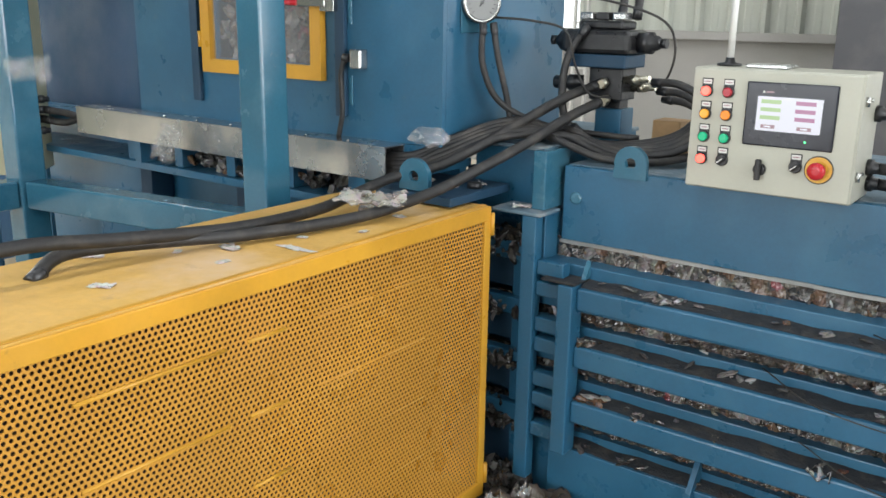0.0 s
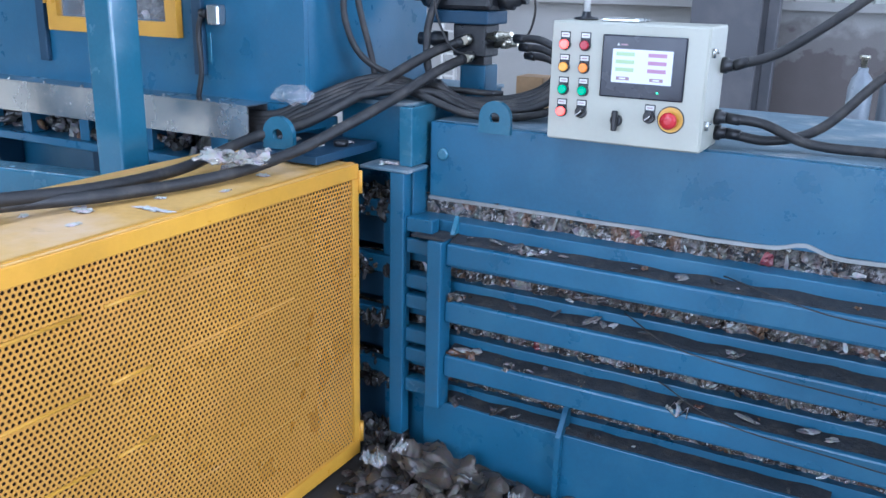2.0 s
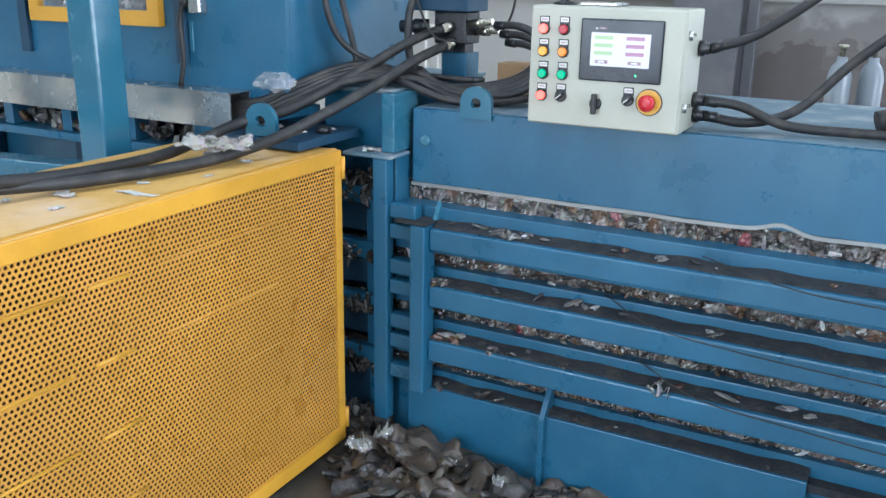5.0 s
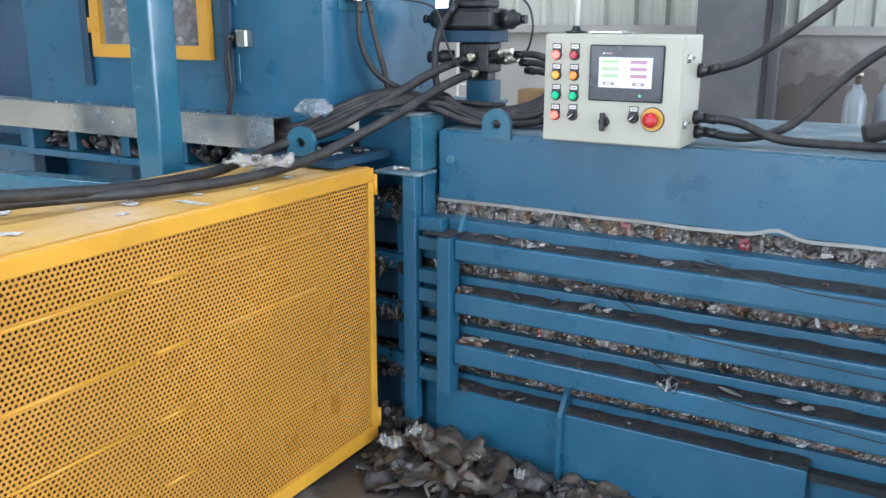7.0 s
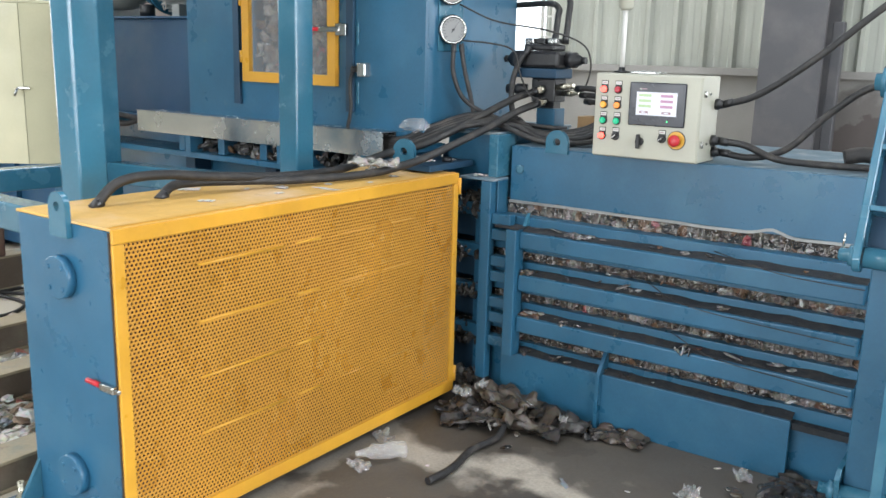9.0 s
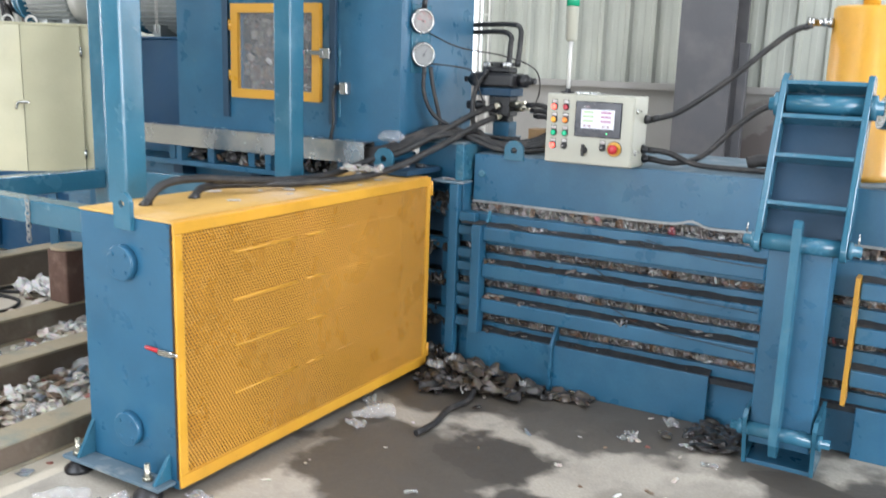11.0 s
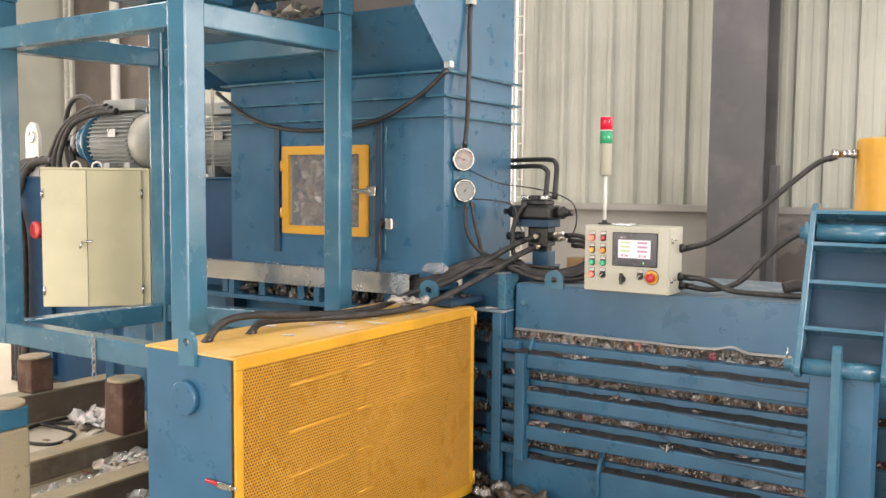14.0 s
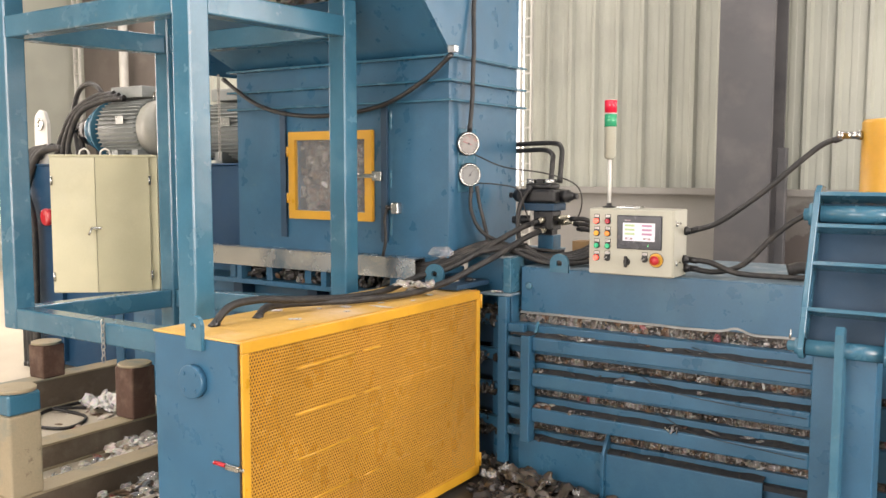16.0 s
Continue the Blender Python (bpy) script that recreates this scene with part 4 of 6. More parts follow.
# thin raised strip painted as the shadowed gap
part("door_gap", boxm(GX1 - 0.011, GX1 - 0.0005, GY0 - 0.0035, GY0 - 0.0005, 0.07, 1.026), INSIDE, gb, "dark strip standing for the shaded gap beside the door")
# panel behind the sheet, shade in its colour keeps the holes dark
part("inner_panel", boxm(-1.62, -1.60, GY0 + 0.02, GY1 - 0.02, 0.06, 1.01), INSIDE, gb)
part("lid_fold", boxm(GX1 - 0.020, GX1 - 0.004, GY0, GY1, 1.0378, 1.0402, 0.001), YELLOW, gb, "folded edge of the lid")
part("lid", boxm(GX0 - 0.006, GX1 + 0.0, GY0 - 0.002, GY1 + 0.002, 1.029, 1.0375, 0.002), YELLOWTOP, gb, "yellow lid under brown dust")
gd = part("guard_door", boxm(GX1 + 0.0005, GX1 + 0.012, GY0 - 0.004, GY1 + 0.004, 0.992, 1.0365, 0.003), YELLOW, gb)
part("bottom_bar", boxm(GX1 + 0.0005, GX1 + 0.012, GY0 - 0.004, GY1 + 0.004, GZ0 - 0.015, 0.09, 0.003), YELLOW, gd)
part("side_bar", boxm(GX1 + 0.0005, GX1 + 0.012, GY0 - 0.004, GY0 + 0.034, 0.0905, 0.9915, 0.003), YELLOW, gd)
part("side_bar", boxm(GX1 + 0.0005, GX1 + 0.012, GY1 - 0.03, GY1 + 0.004, 0.0905, 0.9915, 0.003), YELLOW, gd)


def perforated(y0, y1, z0, z1, x, pitch=0.0146, hole=0.0050):
    """Sheet with staggered round holes, as hexagon cells round six-sided holes."""
    verts, faces = [], []
    dz = pitch * math.sqrt(3) / 2
    R = pitch / math.sqrt(3)
    row, z = 0, z0
    ang = [radians(30 + 60 * k) for k in range(6)]
    while z < z1:
        y = y0 + (pitch / 2 if row % 2 else 0)
        while y < y1:
            k = len(verts)
            for rr, xx in ((R, x), (hole, x), (hole, x - 0.002)):
                verts += [(xx, min(y1, max(y0, y + rr * math.cos(a))), min(z1, max(z0, z + rr * math.sin(a)))) for a in ang]
            for i in range(6):
                j = (i + 1) % 6
                faces.append((k + i, k + j, k + 6 + j, k + 6 + i))
                faces.append((k + 6 + i, k + 6 + j, k + 12 + j, k + 12 + i))
            y += pitch
        z += dz
        row += 1
    me = bpy.data.meshes.new("perforated_sheet")
    me.from_pydata(verts, [], faces)
    me.materials.append(SHEET)
    ob = new("perforated_sheet", me)
    ob.parent = gd
    return tagged(ob, "yellow perforated steel sheet")


perforated(GY0 + 0.03, GY1 - 0.028, 0.088, 0.994, GX1 + 0.006)
# ridges for the sheet's highlight streaks: left ones painted brighter, right ones faint
for z in (0.882, 0.697, 0.512, 0.322):
    for y0, y1 in ((0.99, 1.36), (1.42, 1.54), (1.64, 2.08)):
        part("pressed_ridge", rodm((GX1 + 0.005, y0, z), (GX1 + 0.005, y1, z), 0.0050 if y0 < 1.6 else 0.0019, n=12), YELLOW if y0 < 1.6 else SHEET, gd)
for z in (0.98, 0.12):
    part("hinge", rodm((GX1 + 0.014, GY1 + 0.006, z - 0.035), (GX1 + 0.014, GY1 + 0.006, z + 0.035), 0.008), YELLOW, gd)
clasp = part("toggle_clasp", boxm(GX1 - 0.075, GX1 - 0.005, GY0 - 0.02, GY0 - 0.001, 0.545, 0.568, 0.004), STEEL, gb, "steel toggle clasp with red grip")
part("grip", rodm((GX1 - 0.13, GY0 - 0.02, 0.565), (GX1 - 0.075, GY0 - 0.015, 0.56), 0.008), RED, clasp)
part("hook", boxm(GX1 - 0.005, GX1 + 0.018, GY0 - 0.016, GY0 - 0.006, 0.55, 0.563, 0.003), STEEL, clasp)
for z in (0.86, 0.22):
    fl = part("flange_disc", lathe(bmesh.new(), (-1.70, GY0 - 0.001, z), (0, -1, 0), [(0, 0.066), (0.026, 0.066), (0.028, 0.063)], 32), BLUE, gb)
    for k in range(4):
        a = math.pi * k / 2 + 0.8
        part("bolt", rodm((-1.70 + 0.045 * math.cos(a), GY0 - 0.024, z + 0.045 * math.sin(a)), (-1.70 + 0.045 * math.cos(a), GY0 - 0.034, z + 0.045 * math.sin(a)), 0.008, n=6), BLUE, fl)
lug("lifting_eye", -1.685, GY0 - 0.019, 0.985, gb, 0.088, 0.135)
part("foot_plate", boxm(-2.00, -1.47, 0.61, 0.698, 0.050, 0.064, 0.002), DUSTY, gb, "dusty blue foot plate")
for x in (-1.95, -1.56):
    part("foot_bolt", rodm((x, 0.645, 0.036), (x, 0.645, 0.13), 0.011, n=10), ZINC, gb)
    part("nut", lathe(bmesh.new(), (x, 0.645, 0.065), (0, 0, 1), [(0, 0.02), (0.016, 0.02)], 6), ZINC, gb)
    part("foot", lathe(bmesh.new(), (x, 0.645, 0.0), (0, 0, 1), [(0, 0.055), (0.014, 0.055), (0.035, 0.03), (0.049, 0.024)], 20), BLACK, gb, "black levelling foot")
    part("foot", boxm(x - 0.045, x + 0.045, 2.25, 2.34, 0.0, 0.03), RUST, gb)
part("foot_gusset", prism(bmesh.new(), [(0.62, 0.065), (0.699, 0.065), (0.699, 0.20)], -1.93, -1.915, "x"), BLUE2, gb)
part("foot_gusset", prism(bmesh.new(), [(0.62, 0.065), (0.699, 0.065), (0.699, 0.16)], -1.51, -1.495, "x"), BLUE2, gb)


# ---- control panel on the chamber's top plate ----
cp = thing("control_panel", (-0.667, 2.65, 1.153), "cream steel control box with touch screen, buttons and emergency stop", "control panel")
PX0, PX1, PY0, PY1, PZ0, PZ1 = -0.888, -0.450, 2.548, 2.745, 1.1535, 1.482
part("housing", boxm(PX0, PX1, PY0 + 0.004, PY1, PZ0, PZ1, 0.006), CREAM, cp)
part("door", boxm(PX0 + 0.004, PX1 - 0.004, PY0 - 0.004, PY0 + 0.003, PZ0 + 0.004, PZ1 - 0.004, 0.003), CREAM, cp)
FY = PY0 - 0.004
hmi = part("touch_screen", boxm(-0.735, -0.506, FY - 0.007, FY - 0.0005, 1.286, 1.452, 0.004), BEZEL, cp, "black touch screen unit with lit display")
SCREEN = glow("lit_screen", (0.84, 0.86, 0.95), 1.0, 0.2, (0.02, 0.02, 0.02))
part("display", boxm(-0.704, -0.540, FY - 0.0082, FY - 0.0072, 1.327, 1.416), SCREEN, hmi)
GREENBAR, REDBAR, GREYBAR = glow("screen_green", (0.52, 0.74, 0.36), 0.85, 0.2, (0.02, 0.02, 0.02)), glow("screen_red", (0.55, 0.24, 0.42), 0.85, 0.2, (0.02, 0.02, 0.02)), glow("screen_grey", (0.22, 0.14, 0.16), 0.4)
for k in range(3):
    z = 1.403 - 0.0205 * k
    part("screen_bar", boxm(-0.694, -0.643, FY - 0.0092, FY - 0.0083, z - 0.005, z + 0.005), GREENBAR, hmi)
    part("screen_bar", boxm(-0.606, -0.556, FY - 0.0092, FY - 0.0083, z - 0.005, z + 0.005), REDBAR, hmi)
for x in (-0.69, -0.598):
    part("screen_bar", boxm(x, x + 0.036, FY - 0.0092, FY - 0.0083, 1.334, 1.343), GREYBAR, hmi)
    part("screen_bar", boxm(x + 0.009, x + 0.026, FY - 0.0098, FY - 0.0093, 1.3365, 1.3405), SCREEN, hmi)
part("status_led", rodm((-0.574, FY - 0.007, 1.306), (-0.574, FY - 0.0085, 1.306), 0.0025, n=10), glow("green_led", (0.1, 0.9, 0.3), 2.0), hmi)
part("maker_mark", prism(bmesh.new(), [(-0.694, 1.4245), (-0.686, 1.4245), (-0.690, 1.4315)], FY - 0.0076, FY - 0.0071, "y"), WHITE, hmi)
part("maker_mark", boxm(-0.684, -0.664, FY - 0.0076, FY - 0.0071, 1.4255, 1.4295), GREYBAR, hmi)

LITRED, DARKRED = glow("lit_red_lens", (1.0, 0.10, 0.07), 2.2), glow("red_lens", (0.30, 0.008, 0.02), 0.12)
AMBER1, AMBER2, GREENL = glow("amber_lens", (0.70, 0.30, 0.03), 0.22), glow("orange_lens", (0.70, 0.20, 0.02), 0.22), glow("green_lens", (0.0, 0.32, 0.15), 0.3)


def name_plate(x, z):
    pl_ = part("name_plate", boxm(x - 0.0145, x + 0.0145, FY - 0.002, FY - 0.0004, z + 0.008, z + 0.034, 0.001), BLACK, cp, "black and white name plate")
    part("name_strip", boxm(x - 0.0115, x + 0.0115, FY - 0.0032, FY - 0.0021, z + 0.019, z + 0.031), WHITE, pl_)
    part("text_bar", boxm(x - 0.008, x + 0.008, FY - 0.0036, FY - 0.0033, z + 0.0235, z + 0.0265), GREYBAR, pl_)


def push_button(x, z, lens):
    name_plate(x, z)
    b = part("push_button", lathe(bmesh.new(), (x, FY - 0.002, z), (0, -1, 0), [(0, 0.0165), (0.004, 0.0165), (0.006, 0.0145)], 24), BLACK, cp)
    part("lens", lathe(bmesh.new(), (x, FY - 0.007, z), (0, -1, 0), [(0, 0.0125), (0.008, 0.0125), (0.0105, 0.010)], 24), lens, b)


def selector(x, z, tilt):
    name_plate(x, z)
    b = part("selector_switch", lathe(bmesh.new(), (x, FY - 0.002, z), (0, -1, 0), [(0, 0.0165), (0.005, 0.0165), (0.007, 0.014)], 24), BLACK, cp)
    bm = boxm(-0.0125, 0.0125, -0.016, 0.0, -0.0045, 0.0045, 0.002)
    bmesh.ops.transform(bm, matrix=Matrix.Translation((x, FY - 0.008, z)) @ Matrix.Rotation(tilt, 4, "Y"), verts=bm.verts[:])
    part("knob", bm, BLACK, b)
    bm = boxm(-0.010, 0.010, -0.0172, -0.0162, -0.0012, 0.0012)
    bmesh.ops.transform(bm, matrix=Matrix.Translation((x, FY - 0.008, z)) @ Matrix.Rotation(tilt, 4, "Y"), verts=bm.verts[:])
    part("pointer", bm, WHITE, b)


for (x, z), lens in zip(((-0.844, 1.42), (-0.785, 1.42), (-0.843, 1.359), (-0.785, 1.359), (-0.842, 1.297), (-0.784, 1.297), (-0.843, 1.236)),
                        (LITRED, DARKRED, AMBER1, AMBER2, GREENL, GREENL, LITRED)):
    push_button(x, z, lens)
selector(-0.785, 1.237, radians(-40))
selector(-0.591, 1.240, radians(-40))
lock = part("main_switch", lathe(bmesh.new(), (-0.682, FY, 1.223), (0, -1, 0), [(0, 0.017), (0.010, 0.016), (0.013, 0.013)], 24), BLACK, cp)
part("handle", boxm(-0.690, -0.674, FY - 0.026, FY - 0.0131, 1.196, 1.252, 0.004), BLACK, lock)
es = part("emergency_stop", lathe(bmesh.new(), (-0.533, FY, 1.238), (0, -1, 0), [(0, 0.0365), (0.0025, 0.0365), (0.003, 0.035)], 36), BLACK, cp, "red mushroom button on a yellow disc")
part("disc", lathe(bmesh.new(), (-0.533, FY - 0.003, 1.238), (0, -1, 0), [(0, 0.0335), (0.002, 0.0335)], 36), YELLOW, es)
part("mushroom", lathe(bmesh.new(), (-0.533, FY - 0.0052, 1.238), (0, -1, 0), [(0, 0.012), (0.014, 0.013), (0.016, 0.022), (0.024, 0.0225), (0.029, 0.018), (0.031, 0.008)], 32), RED, es)
for z in (1.225, 1.415):
    part("hinge", rodm((PX1 + 0.004, PY0 + 0.03, z - 0.012), (PX1 + 0.004, PY0 + 0.03, z + 0.012), 0.006), STEEL, cp)
    part("screw", rodm((PX1, PY0 + 0.09, z), (PX1 + 0.005, PY0 + 0.09, z), 0.005, n=8), STEEL, cp)
for z, y in ((1.235, 2.70), (1.19, 2.72), (1.375, 2.715)):
    part("cable_gland", lathe(bmesh.new(), (PX1, y, z), (1, 0, 0), [(0, 0.022), (0.015, 0.022), (0.016, 0.017), (0.03, 0.016)], 18), BLACK, cp)

# signal tower on the control box
st = thing("signal_tower", (-0.83, 2.66, PZ1 + 0.001), "signal tower with red and green lenses on a white pole", "signal light")
SX, SY, SZ = -0.83, 2.66, PZ1 + 0.001
part("base", lathe(bmesh.new(), (SX, SY, SZ), (0, 0, 1), [(0, 0.034), (0.006, 0.034), (0.009, 0.014), (0.022, 0.012)], 28), BLACK, st)
part("pole", rodm((SX, SY, SZ + 0.02), (SX, SY, SZ + 0.245), 0.0095, n=18), WHITE, st)
part("lamp_body", lathe(bmesh.new(), (SX, SY, SZ + 0.245), (0, 0, 1), [(0, 0.018), (0.012, 0.029), (0.16, 0.029), (0.163, 0.031)], 28), CREAM, st)
part("green_lens", lathe(bmesh.new(), (SX, SY, SZ + 0.409), (0, 0, 1), [(0, 0.031), (0.062, 0.031)], 28), glow("green_tower_lens", (0.01, 0.24, 0.12), 0.25), st, "green lens")
part("ring", lathe(bmesh.new(), (SX, SY, SZ + 0.4715), (0, 0, 1), [(0, 0.032), (0.006, 0.032)], 28), WHITE, st)
part("red_lens", lathe(bmesh.new(), (SX, SY, SZ + 0.478), (0, 0, 1), [(0, 0.031), (0.062, 0.031), (0.064, 0.029)], 28), glow("red_tower_lens", (0.5, 0.01, 0.035), 0.25), st, "red lens")
part("cap", lathe(bmesh.new(), (SX, SY, SZ + 0.5425), (0, 0, 1), [(0, 0.029), (0.004, 0.024)], 28), WHITE, st)
pp = solid("cover_plate", boxm(-0.765, -0.655, 2.60, 2.70, PZ1 + 0.0005, PZ1 + 0.010, 0.003), GALV, "small grey metal plate lying on the control box", "plate")

# ---- pressure gauges on the hopper ----


CHROME = material("bezel_steel", (0.40, 0.40, 0.39), 0.14, 1.0, grain=0.02, bump=0.0)


def gauge(y, z, face, mark, tilt):
    ax = Vector((0.80, -0.60, 0.0)).normalized()
    p = Vector((-1.652, y, z))
    t = thing("pressure_gauge", tuple(p), "round steel pressure gauge with white dial on the hopper side", "pressure gauge", "pressure gauges")
    part("stem", rodm((-1.664, y, z), tuple(p + ax * 0.02), 0.02), STEEL, t)
    part("case", lathe(bmesh.new(), p + ax * 0.012, ax, [(0, 0.058), (0.002, 0.066), (0.032, 0.066), (0.040, 0.061), (0.040, 0.052), (0.036, 0.053)], 40), CHROME, t)
    dl = part("dial", lathe(bmesh.new(), p + ax * 0.0485, ax, [(0, 0.0525), (0.001, 0.0525)], 40), face, t)
    q = ax.to_track_quat("Z", "Y").to_matrix()
    for k in range(15):
        a = radians(-135 + 270 * k / 14) + tilt
        d = q @ Vector((math.sin(a), math.cos(a), 0))
        part("tick", rodm(p + ax * 0.0497 + d * 0.038, p + ax * 0.0497 + d * 0.047, 0.0011, n=6), BLACK, dl)
    d = q @ Vector((math.sin(mark), math.cos(mark), 0))
    part("needle", rodm(p + ax * 0.051 - d * 0.014, p + ax * 0.051 + d * 0.036, 0.0018, 0.0008, n=6), RED if face is DIALRED else BLACK, dl)
    part("hub", lathe(bmesh.new(), p + ax * 0.0497, ax, [(0, 0.006), (0.004, 0.005)], 14), BLACK, dl)
    return t


DIALRED = material("gauge_face_worn", (0.30, 0.285, 0.27), 0.55, spots=(0.30, 0.08, 0.07), spot_scale=22, spot_amount=0.8, bump=0.0)
gauge(2.59, 1.815, DIALRED, radians(-70), 0.0)
gauge(2.605, 1.645, DIAL, radians(35), 0.0)
solid("gauge_plate", boxm(-1.6635, -1.6595, 2.53, 2.72, 1.55, 1.90, 0.003), BLUE2, "blue backing plate on the hopper side", "plate")


def hose(name, pts, r, label, category="hose", group="hydraulic hoses", mat=None, per=8):
    if r < 0.0095:
        return solid(name, tube(bmesh.new(), pts, r, 12, per), mat or RUBBER, label, category, group)
    t = thing(name, pts[0], label, category, group)
    part("rubber_tube", tube(bmesh.new(), pts, r, 12, per), mat or RUBBER, t)
    for a, b in ((pts[0], pts[1]), (pts[-1], pts[-2])):
        a = Vector(a)
        part("ferrule", lathe(bmesh.new(), a, (Vector(b) - a).normalized(), [(0, r * 0.9), (0, r * 1.16), (0.035, r * 1.16), (0.04, r * 0.98)], 16), BLACK, t, "black crimped end sleeve")
    return t


for k, (y, z0, pts) in enumerate(((2.605, 1.575, [(-1.60, 2.565, 1.585), (-1.60, 2.57, 1.45), (-1.56, 2.62, 1.33), (-1.46, 2.74, 1.255), (-1.35, 2.86, 1.225), (-1.2, 2.92, 1.215)]),
                                  (2.64, 1.575, [(-1.585, 2.60, 1.585), (-1.57, 2.61, 1.48), (-1.545, 2.64, 1.33), (-1.54, 2.66, 1.225)]))):
    hose("gauge_hose", pts, 0.0105, "thin black rubber hose from the gauge", "hose", "gauge hoses")
hose("thin_wire", [(-1.64, 2.66, 1.76), (-1.5, 2.75, 1.69), (-1.3, 2.86, 1.655), (-1.14, 2.9, 1.60), (-1.10, 2.92, 1.52), (-1.13, 2.95, 1.42), (-1.22, 3.02, 1.37)], 0.004, "thin black sensor wire", "cable", "cables")
hose("thin_wire", [(-1.63, 2.68, 1.60), (-1.5, 2.72, 1.59), (-1.42, 2.78, 1.56), (-1.40, 2.82, 1.45), (-1.36, 2.85, 1.36), (-1.30, 2.9, 1.345)], 0.004, "thin black sensor wire", "cable", "cables")

# ---- hydraulic valve block ----
vb = thing("valve_block", (-1.38, 3.0, 1.153), "black hydraulic valve block with zinc fittings on a blue stand", "hydraulic valve")
part("stand", boxm(-1.40, -1.30, 2.98, 3.08, 1.153, 1.30, 0.004), BLUE, vb)
part("manifold", boxm(-1.415, -1.29, 2.95, 3.06, 1.33, 1.44, 0.006), BLACK, vb)
part("manifold_cap", boxm(-1.49, -1.26, 2.90, 3.06, 1.441, 1.485, 0.005), DKBLUE, vb, "blue sandwich plate")
part("valve_body", boxm(-1.50, -1.25, 2.895, 3.06, 1.486, 1.565, 0.016), BLACK, vb)
for x0, x1, r in ((-1.25, -1.185, 0.036), (-1.50, -1.555, 0.034)):
    s = part("solenoid", lathe(bmesh.new(), (x0, 2.985, 1.525), (1 if x1 > x0 else -1, 0, 0), [(0, r), (0.045, r), (0.048, r * 0.7), (abs(x1 - x0), r * 0.65), (abs(x1 - x0) + 0.012, r * 0.4)], 24), BLACK, vb)
    part("nut", lathe(bmesh.new(), (x1, 2.985, 1.525), (1 if x1 > x0 else -1, 0, 0), [(0.0125, 0.018), (0.03, 0.018)], 6), BLACK, s)
part("pilot_valve", boxm(-1.45, -1.29, 2.92, 3.04, 1.566, 1.595, 0.008), BLACK, vb)
for k, x in enumerate((-1.43, -1.37, -1.31)):
    part("plug", boxm(x - 0.024, x + 0.024, 2.935, 2.99, 1.596, 1.622, 0.005), GALV if k != 1 else BLACK, vb)
part("side_solenoid", lathe(bmesh.new(), (-1.44, 2.96, 1.385), (-0.9, -0.4, 0), [(0, 0.026), (0.05, 0.028), (0.055, 0.022), (0.10, 0.022), (0.105, 0.014)], 22), BLACK, vb)
for k, (x, y, z) in enumerate(((-1.355, 2.955, 1.392), (-1.345, 2.955, 1.335))):
    f = part("fitting", lathe(bmesh.new(), (x, y, z), (0.15, -0.98, -0.12), [(0, 0.015), (0.012, 0.015), (0.013, 0.019), (0.03, 0.019), (0.031, 0.015), (0.05, 0.015)], 6), ZINC, vb, "zinc hose fitting")
for k, x in enumerate((-1.24, -1.19)):
    f = part("fitting", lathe(bmesh.new(), (-1.29, 2.97 + 0.06 * k, 1.40 - 0.03 * k), (1, -0.2, 0.1), [(0, 0.014), (0.03, 0.014), (0.031, 0.018), (0.055, 0.018), (0.056, 0.014), (0.10, 0.013)], 6), ZINC, vb)
solid("cardboard_box", boxm(-1.20, -1.10, 3.02, 3.12, 1.1525, 1.27, 0.003), CARD, "small brown cardboard box behind the hoses", "box")

# long hoses over the guard box
HL = "thick black hydraulic hose, dusty, running over the guard box"
hose("hydraulic_hose", [(-1.36, 2.93, 1.385), (-1.42, 2.80, 1.345), (-1.50, 2.62, 1.26), (-1.57, 2.48, 1.19), (-1.64, 2.38, 1.14), (-1.73, 2.28, 1.11), (-1.74, 2.1, 1.08), (-1.71, 1.9, 1.068), (-1.70, 1.6, 1.075),
                        (-1.735, 1.3, 1.10), (-1.755, 1.1, 1.122), (-1.77, 0.95, 1.11), (-1.79, 0.865, 1.03)], 0.0165, HL)
hose("hydraulic_hose", [(-1.35, 2.93, 1.33), (-1.375, 2.76, 1.29), (-1.415, 2.54, 1.215), (-1.48, 2.36, 1.145), (-1.54, 2.2, 1.09), (-1.58, 1.95, 1.062), (-1.65, 1.65, 1.062), (-1.725, 1.45, 1.07),
                        (-1.79, 1.28, 1.075), (-1.80, 1.18, 1.07), (-1.785, 1.11, 1.03)], 0.0165, HL)
BL = "black hydraulic hose in the bundle between trunking and valves"
rg = random.Random(3)
for k in range(5):
    o = 0.022 * k
    hose("hydraulic_hose", [(-2.2, 2.385 + 0.007 * k, 1.10 + 0.012 * k), (-1.80, 2.385 + 0.007 * k, 1.105 + 0.012 * k), (-1.66, 2.42 + o * 0.7, 1.15 + 0.016 * k), (-1.52, 2.55 + o * 1.2, 1.225 + 0.012 * k), (-1.36, 2.70 + o, 1.232 - 0.006 * k),
                            (-1.20, 2.76 + o * 1.4, 1.185 + 0.004 * k), (-1.06, 2.80 + o * 1.5, 1.19 + 0.014 * k), (-0.95, 2.84 + o, 1.25 + 0.03 * k), (-0.90, 2.88 + o, 1.31 + 0.026 * k)], 0.0125 + 0.001 * (k % 3), BL)
